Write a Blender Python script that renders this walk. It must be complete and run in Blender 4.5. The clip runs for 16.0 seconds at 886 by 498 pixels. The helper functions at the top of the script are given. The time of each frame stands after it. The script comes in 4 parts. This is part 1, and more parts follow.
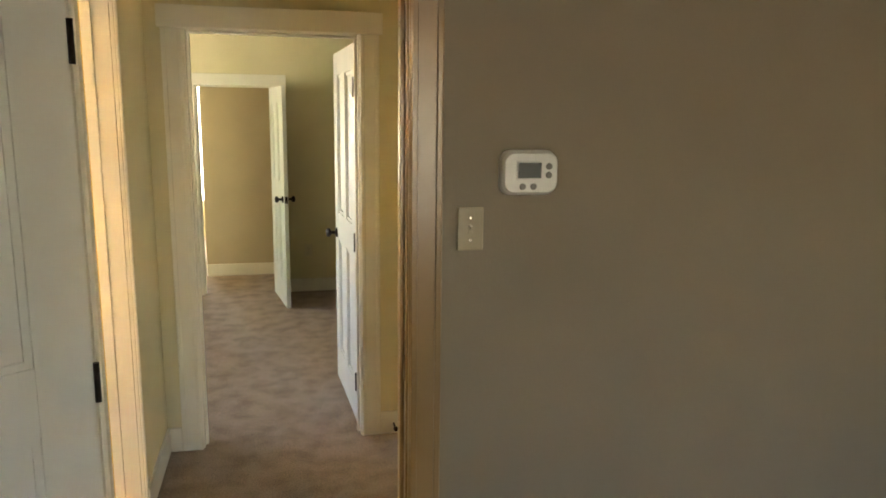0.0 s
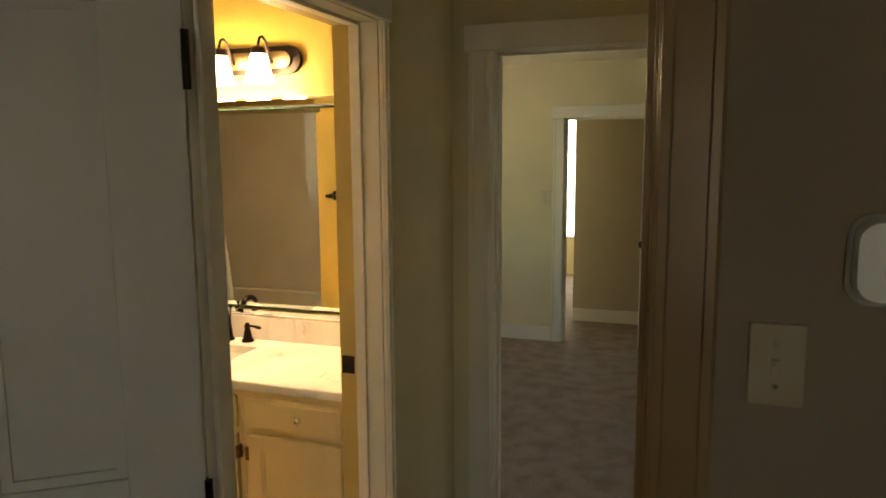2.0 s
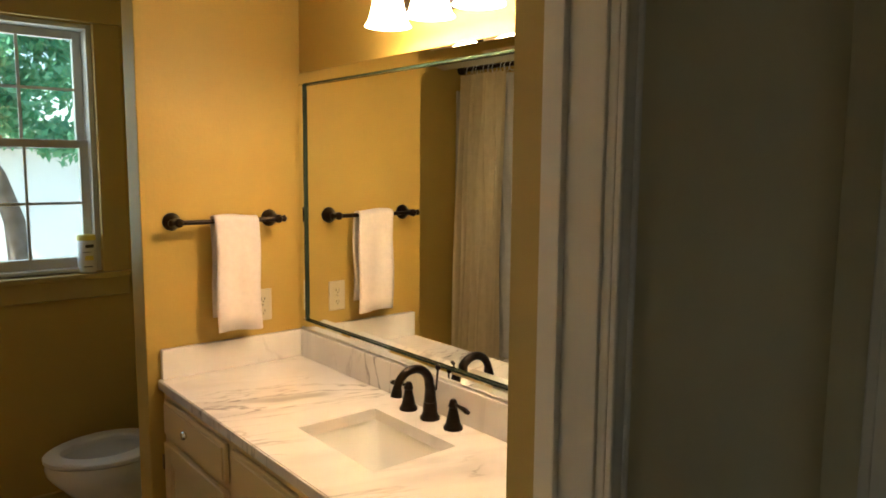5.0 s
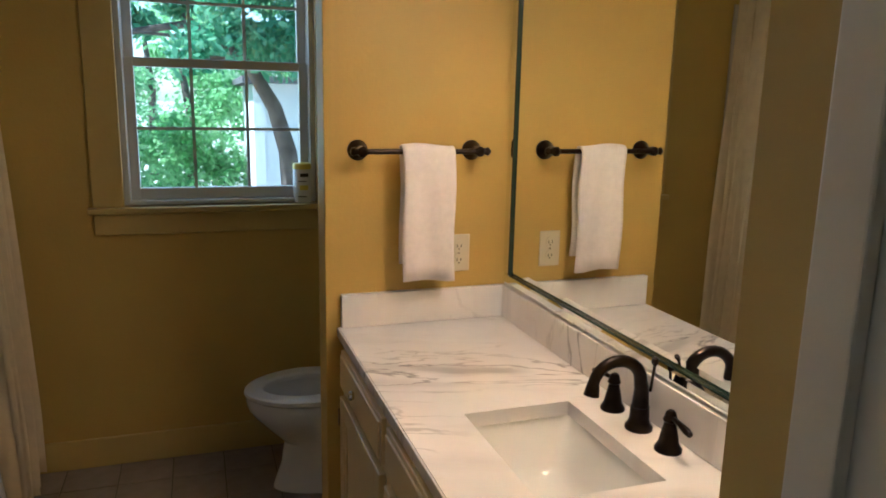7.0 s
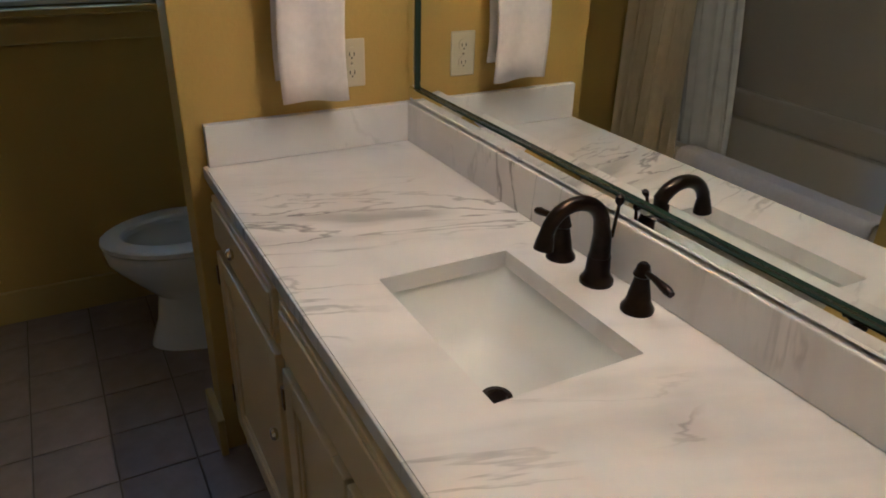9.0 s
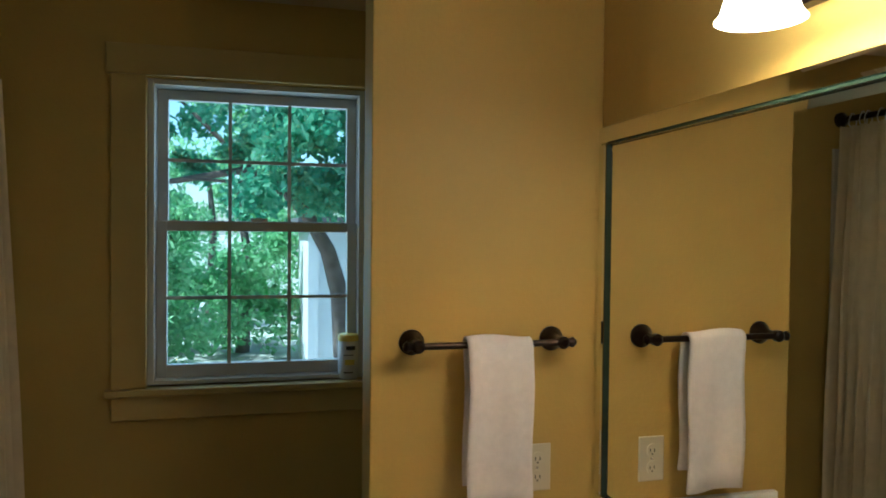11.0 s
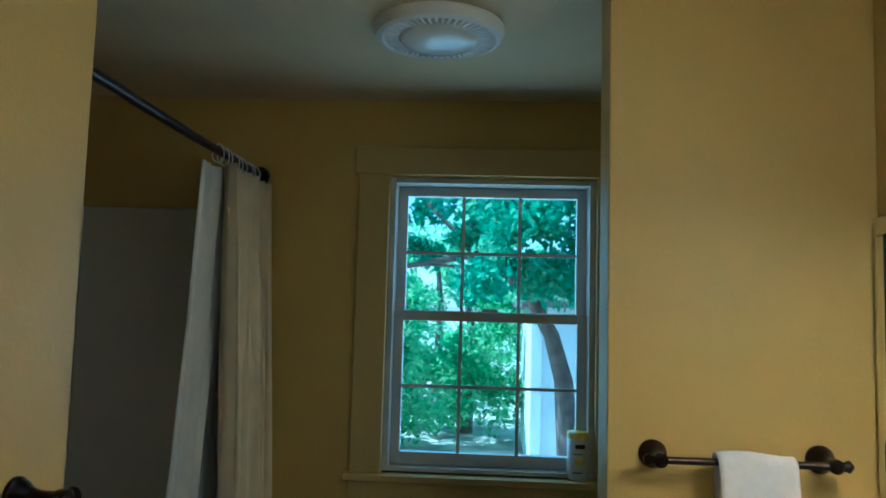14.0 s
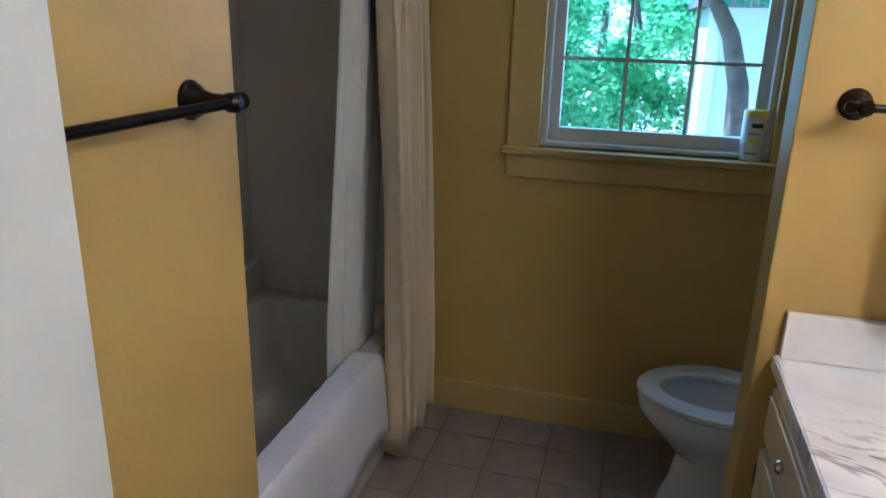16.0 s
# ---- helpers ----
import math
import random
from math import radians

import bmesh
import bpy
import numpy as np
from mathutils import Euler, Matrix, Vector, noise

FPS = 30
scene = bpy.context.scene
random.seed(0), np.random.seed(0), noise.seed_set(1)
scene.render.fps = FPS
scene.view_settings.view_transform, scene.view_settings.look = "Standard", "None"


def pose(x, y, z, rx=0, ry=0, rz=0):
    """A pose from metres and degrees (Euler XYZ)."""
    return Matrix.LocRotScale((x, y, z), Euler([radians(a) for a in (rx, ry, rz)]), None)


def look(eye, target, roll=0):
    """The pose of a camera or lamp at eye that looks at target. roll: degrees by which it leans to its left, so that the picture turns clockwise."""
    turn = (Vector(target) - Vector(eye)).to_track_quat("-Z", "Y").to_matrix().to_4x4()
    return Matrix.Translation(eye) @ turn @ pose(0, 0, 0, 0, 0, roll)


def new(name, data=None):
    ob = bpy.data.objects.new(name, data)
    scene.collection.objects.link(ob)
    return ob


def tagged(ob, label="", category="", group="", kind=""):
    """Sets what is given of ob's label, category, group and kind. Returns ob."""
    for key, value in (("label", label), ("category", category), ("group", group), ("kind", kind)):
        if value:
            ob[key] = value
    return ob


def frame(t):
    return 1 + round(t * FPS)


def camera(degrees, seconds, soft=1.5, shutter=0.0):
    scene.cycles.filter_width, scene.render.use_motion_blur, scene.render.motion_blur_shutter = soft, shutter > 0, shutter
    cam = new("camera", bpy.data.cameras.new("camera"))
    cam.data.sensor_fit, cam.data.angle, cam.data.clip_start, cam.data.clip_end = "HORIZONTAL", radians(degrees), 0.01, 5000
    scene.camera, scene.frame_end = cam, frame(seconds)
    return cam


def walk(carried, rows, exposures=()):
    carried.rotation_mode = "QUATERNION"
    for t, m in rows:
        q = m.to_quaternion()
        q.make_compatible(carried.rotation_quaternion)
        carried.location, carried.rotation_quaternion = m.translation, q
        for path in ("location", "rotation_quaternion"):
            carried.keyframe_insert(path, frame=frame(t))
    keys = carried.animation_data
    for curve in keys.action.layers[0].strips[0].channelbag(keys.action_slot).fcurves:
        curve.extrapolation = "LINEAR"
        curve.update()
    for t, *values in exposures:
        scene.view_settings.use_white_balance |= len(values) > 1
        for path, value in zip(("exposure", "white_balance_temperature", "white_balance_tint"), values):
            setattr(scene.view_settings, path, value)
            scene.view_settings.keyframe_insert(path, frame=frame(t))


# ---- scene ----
cam = camera(63.1, 16.0, 1.8)
# path: seconds, x, y, z, rx, ry, rz
PATH = [
    (0, (-0.075, -0.37, 1.674), (0.371, 1.546, 1.313), 0.7),
    (0.5, (-0.007, -0.194, 1.67), (0.17, 1.772, 1.346), -0.4),
    (1, (0.085, -0.007, 1.686), (0.021, 1.969, 1.382), -0.4),
    (1.5, (0.233, 0.221, 1.689), (-0.191, 2.16, 1.447), 0.1),
    (2, (0.315, 0.409, 1.676), (-0.345, 2.277, 1.402), -0.4),
    (2.5, (0.281, 0.668, 1.642), (-0.461, 2.505, 1.368), -0.3),
    (3, (0.236, 0.903, 1.63), (-0.598, 2.695, 1.326), -0.1),
    (3.5, (0.185, 1.161, 1.61), (-0.958, 2.777, 1.322), -0.5),
    (3.7, (0.174, 1.241, 1.611), (-1.074, 2.778, 1.33), -0.3),
    (5.8, (-0.242, 2.021, 1.55), (-1.969, 3.005, 1.337), 1.2),
    (6, (-0.275, 2.057, 1.551), (-2.068, 2.913, 1.319), 1.2),
    (6.5, (-0.332, 2.107, 1.533), (-2.176, 2.819, 1.227), 0.8),
    (7, (-0.411, 2.163, 1.514), (-2.265, 2.798, 1.117), 1.2),
    (7.5, (-0.539, 2.2, 1.477), (-2.284, 2.973, 0.877), 1.5),
    (8, (-0.649, 2.246, 1.433), (-2.203, 3.15, 0.557), 1.8),
    (8.2, (-0.695, 2.269, 1.421), (-2.191, 3.146, 0.425), 1.9),
    (10.3, (-0.825, 2.266, 1.558), (-2.656, 2.989, 1.203), 0.3),
    (10.5, (-0.815, 2.252, 1.581), (-2.679, 2.933, 1.331), 0.3),
    (11, (-0.825, 2.249, 1.632), (-2.761, 2.751, 1.587), 0.6),
    (11.5, (-0.819, 2.251, 1.688), (-2.777, 2.573, 1.939), 0.7),
    (12, (-0.813, 2.238, 1.719), (-2.727, 2.508, 2.229), -1.3),
    (12.5, (-0.798, 2.235, 1.74), (-2.657, 2.467, 2.438), -0.5),
    (13, (-0.798, 2.23, 1.739), (-2.673, 2.399, 2.414), -0.2),
    (13.5, (-0.835, 2.222, 1.706), (-2.787, 2.264, 2.139), 1.5),
    (14, (-0.868, 2.224, 1.67), (-2.858, 2.119, 1.838), 1.6),
    (14.5, (-0.894, 2.219, 1.627), (-2.868, 1.91, 1.539), 1.1),
    (15, (-0.93, 2.219, 1.571), (-2.856, 1.804, 1.226), 0.9),
    (15.5, (-0.947, 2.217, 1.533), (-2.819, 1.746, 1.013), 1.6),
    (16, (-0.942, 2.21, 1.51), (-2.785, 1.727, 0.901), 1.5),
]
EXPOSURES = [(0, 4.6, 7800, 12), (0.5, 4.35, 7900, 12), (1.0, 4.05, 8000, 12), (1.5, 3.5, 7900, 11), (2.0, 2.8, 7900, 11), (2.5, 2.45, 7400, 11), (3.5, 2.25, 6700, 11), (6.0, 1.75, 6100, 13), (7.0, 1.55, 5200, 14), (8.0, 1.25, 4600, 14), (10.5, 0.95, 4800, 3), (11.0, 0.9, 4900, 4), (11.5, 0.6, 5050, 3), (12.0, 0.95, 5300, 4), (12.5, 1.3, 5400, 5), (13.5, 1.55, 4400, -3), (14.5, 0.7, 3750, -9), (15.0, 1.05, 3850, -5), (15.5, 1.5, 4000, 3), (16.0, 1.95, 4100, 11)]
walk(cam, [(t, look(eye, target, roll)) for t, eye, target, roll in PATH], EXPOSURES)

# ---- world, sun, large lights ----
world = bpy.data.worlds.new("sky")
scene.world = world
world.use_nodes = True
wn = world.node_tree.nodes
sky_tex = wn.new("ShaderNodeTexSky")
sky_tex.sky_type = "NISHITA"
sky_tex.sun_disc = False
sky_tex.sun_elevation = radians(58)
sky_tex.sun_rotation = radians(173)
wn["Background"].inputs["Strength"].default_value = 0.15
world.node_tree.links.new(sky_tex.outputs["Color"], wn["Background"].inputs["Color"])

sun = new("sun", bpy.data.lights.new("sun", "SUN"))
sun.data.energy = 5.0
sun.data.angle = radians(0.5)
sun.data.color = (1.0, 0.95, 0.86)
sun.matrix_world = look((0, 0, 10), (-0.07, 0.58, 10 - 0.82))


def window_light(name, eye, target, w, h, power, color=(0.86, 0.94, 1.0)):
    li = new(name, bpy.data.lights.new(name, "AREA"))
    li.data.shape = "RECTANGLE"
    li.data.size, li.data.size_y = w, h
    li.data.energy = power
    li.data.color = color
    li.matrix_world = look(eye, target)
    return li


# the start room opening is out of view; it and this lamp are added light
window_light("fill_light_start_room", (1.2, -3.15, 1.45), (1.2, 0, 1.35), 0.8, 1.2, 0.025)
window_light("window_light_bedroom", (-2.55, 4.9, 1.4), (0, 4.9, 1.1), 1.5, 1.2, 0.3, (0.95, 0.96, 1.0))
window_light("window_light_far_room", (-1.25, 9.85, 1.4), (-1.25, 5, 1.3), 0.9, 1.6, 5)
window_light("window_light_bathroom", (-3.75, 2.26, 1.62), (0, 2.0, 1.3), 0.72, 1.0, 1.0)


# ---- materials ----
def material(name, color, rough=0.6, metal=0.0, var=0.06, scale=6.0, bump=0.05, bump_scale=180.0, spec=0.5, stain=0.0, stain_scale=1.2):
    m = bpy.data.materials.new(name)
    m.use_nodes = True
    nt = m.node_tree
    b = nt.nodes["Principled BSDF"]
    tc = nt.nodes.new("ShaderNodeTexCoord")
    n1 = nt.nodes.new("ShaderNodeTexNoise")
    n1.inputs["Scale"].default_value = scale
    n1.inputs["Detail"].default_value = 5
    nt.links.new(tc.outputs["Object"], n1.inputs["Vector"])
    ramp = nt.nodes.new("ShaderNodeValToRGB")
    lo = [max(0.0, c * (1 - var * 1.6)) for c in color]
    hi = [min(1.0, c * (1 + var)) for c in color]
    ramp.color_ramp.elements[0].position, ramp.color_ramp.elements[1].position = 0.3, 0.7
    ramp.color_ramp.elements[0].color = (*lo, 1)
    ramp.color_ramp.elements[1].color = (*hi, 1)
    nt.links.new(n1.outputs["Fac"], ramp.inputs["Fac"])
    out = ramp.outputs["Color"]
    if stain > 0:
        n3 = nt.nodes.new("ShaderNodeTexNoise")
        n3.inputs["Scale"].default_value = stain_scale
        n3.inputs["Detail"].default_value = 3
        nt.links.new(tc.outputs["Object"], n3.inputs["Vector"])
        r3 = nt.nodes.new("ShaderNodeMapRange")
        r3.inputs["From Min"].default_value, r3.inputs["From Max"].default_value = 0.4, 0.7
        r3.inputs["To Min"].default_value, r3.inputs["To Max"].default_value = 1.0, 1.0 - stain
        nt.links.new(n3.outputs["Fac"], r3.inputs["Value"])
        mul = nt.nodes.new("ShaderNodeVectorMath")
        mul.operation = "SCALE"
        nt.links.new(out, mul.inputs[0])
        nt.links.new(r3.outputs["Result"], mul.inputs["Scale"])
        out = mul.outputs["Vector"]
    nt.links.new(out, b.inputs["Base Color"])
    b.inputs["Roughness"].default_value = rough
    b.inputs["Metallic"].default_value = metal
    b.inputs["Specular IOR Level"].default_value = spec
    if bump > 0:
        n2 = nt.nodes.new("ShaderNodeTexNoise")
        n2.inputs["Scale"].default_value = bump_scale
        n2.inputs["Detail"].default_value = 4
        nt.links.new(tc.outputs["Object"], n2.inputs["Vector"])
        bp = nt.nodes.new("ShaderNodeBump")
        bp.inputs["Strength"].default_value = bump
        bp.inputs["Distance"].default_value = 0.004
        nt.links.new(n2.outputs["Fac"], bp.inputs["Height"])
        nt.links.new(bp.outputs["Normal"], b.inputs["Normal"])
    return m


def emitter(name, color, strength):
    m = bpy.data.materials.new(name)
    m.use_nodes = True
    b = m.node_tree.nodes["Principled BSDF"]
    b.inputs["Base Color"].default_value = (*color, 1)
    b.inputs["Emission Color"].default_value = (*color, 1)
    b.inputs["Emission Strength"].default_value = strength
    b.inputs["Roughness"].default_value = 0.4
    return m


def marble_material():
    m = material("white_marble", (0.84, 0.81, 0.80), 0.14, 0, 0.05, 5.0, 0.0)
    nt = m.node_tree
    b = nt.nodes["Principled BSDF"]
    src = b.inputs["Base Color"].links[0].from_socket
    tc = nt.nodes["Texture Coordinate"]

    def math_node(op, x, y=None):
        n = nt.nodes.new("ShaderNodeMath")
        n.operation = op
        for k, v in enumerate((x, y)):
            if v is None:
                continue
            if isinstance(v, (int, float)):
                n.inputs[k].default_value = v
            else:
                nt.links.new(v, n.inputs[k])
        return n.outputs[0]

    def ramp(v, lo, hi, a, c):
        n = nt.nodes.new("ShaderNodeMapRange")
        n.interpolation_type = "SMOOTHSTEP"
        for key, val in (("From Min", lo), ("From Max", hi), ("To Min", a), ("To Max", c)):
            n.inputs[key].default_value = val
        nt.links.new(v, n.inputs["Value"])
        return n.outputs["Result"]

    def noise(vec, scale, detail, warp=0.0):
        n = nt.nodes.new("ShaderNodeTexNoise")
        n.inputs["Scale"].default_value = scale
        n.inputs["Detail"].default_value = detail
        n.inputs["Distortion"].default_value = warp
        nt.links.new(vec, n.inputs["Vector"])
        return n.outputs["Fac"]

    # the grain of the stone runs from the front edge to the wall, at a slant
    turn = nt.nodes.new("ShaderNodeMapping")
    turn.inputs["Rotation"].default_value = (0, 0, radians(-72))
    nt.links.new(tc.outputs["Object"], turn.inputs["Vector"])
    grain = nt.nodes.new("ShaderNodeMapping")
    grain.inputs["Scale"].default_value = (1.5, 7.5, 1.6)
    nt.links.new(turn.outputs["Vector"], grain.inputs["Vector"])
    g = grain.outputs["Vector"]
    thin = ramp(math_node("ABSOLUTE", math_node("SUBTRACT", noise(g, 1.6, 5, 0.5), 0.5)), 0.0, 0.022, 1.0, 0.0)
    soft = ramp(noise(g, 1.1, 4, 0.3), 0.5, 0.75, 0.0, 1.0)
    # one dense belt of veins crosses the slab between the sink and the splash
    sep = nt.nodes.new("ShaderNodeSeparateXYZ")
    nt.links.new(tc.outputs["Object"], sep.inputs[0])
    line = math_node("ADD", sep.outputs["X"], math_node("MULTIPLY", sep.outputs["Y"], -0.30))
    wob = math_node("MULTIPLY", math_node("SUBTRACT", noise(tc.outputs["Object"], 5.0, 3), 0.5), 0.35)
    belt = ramp(math_node("ABSOLUTE", math_node("ADD", math_node("ADD", line, 2.86), wob)), 0.03, 0.17, 1.0, 0.0)
    patch = ramp(noise(tc.outputs["Object"], 3.2, 2), 0.48, 0.66, 0.0, 0.6)
    where = math_node("MAXIMUM", belt, patch)
    fac = math_node("MULTIPLY", math_node("ADD", math_node("MULTIPLY", thin, 0.66), math_node("MULTIPLY", soft, 0.36)), where)
    fac = math_node("ADD", fac, math_node("MULTIPLY", soft, 0.19))
    mix = nt.nodes.new("ShaderNodeMix")
    mix.data_type = "RGBA"
    nt.links.new(fac, mix.inputs["Factor"])
    nt.links.new(src, mix.inputs["A"])
    mix.inputs["B"].default_value = (0.17, 0.16, 0.17, 1)
    nt.links.new(mix.outputs["Result"], b.inputs["Base Color"])
    return m


def glass_material(name="window_glass", tint=(0.90, 0.98, 0.98)):
    m = bpy.data.materials.new(name)
    m.use_nodes = True
    nt = m.node_tree
    nt.nodes.remove(nt.nodes["Principled BSDF"])
    tr = nt.nodes.new("ShaderNodeBsdfTransparent")
    gl = nt.nodes.new("ShaderNodeBsdfGlossy")
    gl.inputs["Roughness"].default_value = 0.02
    tr.inputs["Color"].default_value = (*tint, 1)
    mx = nt.nodes.new("ShaderNodeMixShader")
    mx.inputs["Fac"].default_value = 0.05
    nt.links.new(tr.outputs[0], mx.inputs[1])
    nt.links.new(gl.outputs[0], mx.inputs[2])
    nt.links.new(mx.outputs[0], nt.nodes["Material Output"].inputs["Surface"])
    return m


def leaf_material(name, a, c):
    m = bpy.data.materials.new(name)
    m.use_nodes = True
    nt = m.node_tree
    nt.nodes.remove(nt.nodes["Principled BSDF"])
    geo = nt.nodes.new("ShaderNodeNewGeometry")
    ramp = nt.nodes.new("ShaderNodeValToRGB")
    ramp.color_ramp.elements[0].color, ramp.color_ramp.elements[1].color = (*a, 1), (*c, 1)
    nt.links.new(geo.outputs["Random Per Island"], ramp.inputs["Fac"])
    d = nt.nodes.new("ShaderNodeBsdfDiffuse")
    t = nt.nodes.new("ShaderNodeBsdfTranslucent")
    mx = nt.nodes.new("ShaderNodeMixShader")
    mx.inputs["Fac"].default_value = 0.5
    nt.links.new(ramp.outputs["Color"], d.inputs["Color"])
    nt.links.new(ramp.outputs["Color"], t.inputs["Color"])
    nt.links.new(d.outputs[0], mx.inputs[1])
    nt.links.new(t.outputs[0], mx.inputs[2])
    nt.links.new(mx.outputs[0], nt.nodes["Material Output"].inputs["Surface"])
    return m


def mirror_material():
    m = bpy.data.materials.new("mirror")
    m.use_nodes = True
    b = m.node_tree.nodes["Principled BSDF"]
    b.inputs["Base Color"].default_value = (0.88, 0.90, 0.86, 1)
    b.inputs["Metallic"].default_value = 1.0
    b.inputs["Roughness"].default_value = 0.01
    return m


CREAM = material("cream_wall_paint", (0.70, 0.62, 0.40), 0.65, 0, 0.03, 3, 0.12, 120, 0.3, 0.06, 0.9)
TAN = material("tan_wall_paint", (0.29, 0.235, 0.165), 0.6, 0, 0.03, 3, 0.12, 120, 0.3, 0.05, 0.9)
PALETAN = material("pale_tan_wall_paint", (0.50, 0.42, 0.29), 0.6, 0, 0.03, 3, 0.12, 120, 0.3, 0.05, 0.9)
GOLD = material("golden_yellow_wall_paint", (0.545, 0.37, 0.088), 0.5, 0, 0.03, 3, 0.16, 90, 0.35, 0.05, 0.9)
CEIL = material("ceiling_paint", (0.74, 0.66, 0.50), 0.8, 0, 0.03, 4, 0.2, 140, 0.2, 0.04, 0.8)
CEILB = material("bathroom_ceiling_paint", (0.64, 0.51, 0.30), 0.7, 0, 0.03, 4, 0.2, 140, 0.2, 0.04, 0.8)
SHAFT = material("rough_white_plaster", (0.82, 0.78, 0.68), 0.8, 0, 0.04, 8, 0.9, 110, 0.2, 0.05, 2)
TANTRIM = material("brown_tan_trim", (0.30, 0.185, 0.08), 0.3, 0, 0.06, 5, 0.06, 60, 0.5, 0.08, 2)
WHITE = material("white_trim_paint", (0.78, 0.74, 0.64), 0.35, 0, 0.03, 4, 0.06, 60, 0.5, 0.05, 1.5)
DOORW = material("white_door_paint", (0.76, 0.75, 0.70), 0.4, 0, 0.03, 4, 0.08, 60, 0.45, 0.05, 1.5)
GOLDTRIM = material("golden_yellow_trim_paint", (0.53, 0.38, 0.112), 0.4, 0, 0.03, 4, 0.06, 60, 0.5, 0.05, 1.5)
CABINET = material("cream_cabinet_paint", (0.78, 0.62, 0.34), 0.32, 0, 0.04, 4, 0.05, 60, 0.5, 0.07, 2)
BRONZE = material("oil_rubbed_bronze", (0.030, 0.020, 0.016), 0.28, 0.85, 0.2, 30, 0.05, 200)
CHROME = material("satin_nickel", (0.62, 0.58, 0.52), 0.22, 1.0, 0.05, 30, 0.0)
BRASSPLATE = material("worn_brass_plate", (0.20, 0.13, 0.06), 0.3, 0.9, 0.2, 40, 0.05)
CARPET = material("beige_carpet", (0.42, 0.33, 0.27), 0.95, 0, 0.26, 150, 1.0, 380, 0.1, 0.28, 8.0)
PORC = material("white_porcelain", (0.82, 0.82, 0.80), 0.08, 0, 0.01, 3, 0.0)
TUBM = material("bone_white_tub_acrylic", (0.62, 0.55, 0.43), 0.22, 0, 0.02, 3, 0.0)
SURR = material("almond_shower_surround", (0.60, 0.53, 0.42), 0.09, 0, 0.03, 2, 0.02, 12)
TILE = material("taupe_floor_tile", (0.30, 0.235, 0.185), 0.42, 0, 0.12, 14, 0.12, 60, 0.5, 0.15, 4)
GROUT = material("dark_grout", (0.15, 0.12, 0.09), 0.9, 0, 0.1, 40, 0.3, 200)
CLOTHW = material("white_terry_cloth", (0.80, 0.73, 0.71), 0.95, 0, 0.03, 60, 0.35, 420, 0.1)
CURT = material("cream_curtain_fabric", (0.80, 0.65, 0.41), 0.9, 0, 0.04, 20, 0.3, 400, 0.1)
LINER = material("white_curtain_liner", (0.74, 0.71, 0.66), 0.75, 0, 0.04, 20, 0.15, 300, 0.2)
PLASTIC = material("white_plastic", (0.78, 0.77, 0.74), 0.35, 0, 0.02, 5, 0.0)
IVORY = material("ivory_plastic", (0.62, 0.55, 0.40), 0.35, 0, 0.02, 5, 0.0)
# ivory plastic with the shade of the dim start room mixed into it
SHADEDIVORY = material("shaded_ivory_plastic", (0.40, 0.32, 0.20), 0.4, 0, 0.04, 9, 0.0)
BUTTON = material("grey_rubber", (0.20, 0.19, 0.18), 0.6, 0, 0.04, 9, 0.0)
BLACK = material("black_plastic", (0.02, 0.02, 0.02), 0.4, 0, 0.1, 5, 0.0)
EDGE = material("dark_glass_edge", (0.03, 0.05, 0.035), 0.15, 0, 0.05, 10, 0.0)
SCREEN = material("grey_green_lcd", (0.022, 0.028, 0.024), 0.35, 0, 0.05, 10, 0.0)
YELLOW = material("yellow_plastic", (0.75, 0.62, 0.12), 0.4, 0, 0.03, 8, 0.0)
VINYL = material("grey_white_vinyl", (0.60, 0.58, 0.54), 0.4, 0, 0.03, 6, 0.0)
SHADE = emitter("lit_frosted_glass", (1.0, 0.80, 0.52), 8.0)
MIRROR = mirror_material()
MARBLE = marble_material()
GLASS = glass_material()
# grey tint added to hold back the daylight that falls down the shaft
TINTED = glass_material("daylight_dimming_glass", (0.68, 0.68, 0.67))
LENS = material("frosted_lens", (0.74, 0.76, 0.76), 0.2, 0, 0.03, 8, 0.0)
BARK = material("grey_brown_bark", (0.13, 0.10, 0.08), 0.95, 0, 0.3, 9, 1.0, 30)
GRASS = material("sunlit_lawn_and_path", (0.55, 0.54, 0.46), 0.95, 0, 0.3, 1.5, 0.6, 30, 0.1, 0.3, 0.4)
SIDING = material("white_siding", (0.78, 0.78, 0.76), 0.6, 0, 0.03, 3, 0.0)
ROOFM = material("grey_shingle", (0.14, 0.13, 0.13), 0.9, 0, 0.2, 12, 0.5, 40)
LEAF = leaf_material("fresh_green_leaves", (0.18, 0.40, 0.16), (0.46, 0.72, 0.38))
LEAF2 = leaf_material("deep_green_leaves", (0.08, 0.28, 0.15), (0.26, 0.52, 0.32))


# ---- mesh helpers ----
def box(bm, x0, x1, y0, y1, z0, z1, bevel=0.0):
    r = bmesh.ops.create_cube(bm, size=1.0)
    vs = r["verts"]
    for v in vs:
        v.co = Vector((x0 + (v.co.x + 0.5) * (x1 - x0), y0 + (v.co.y + 0.5) * (y1 - y0), z0 + (v.co.z + 0.5) * (z1 - z0)))
    if bevel > 0:
        es = list({e for v in vs for e in v.link_edges})
        bmesh.ops.bevel(bm, geom=es, offset=bevel, segments=2, affect="EDGES", profile=0.5)
    return bm


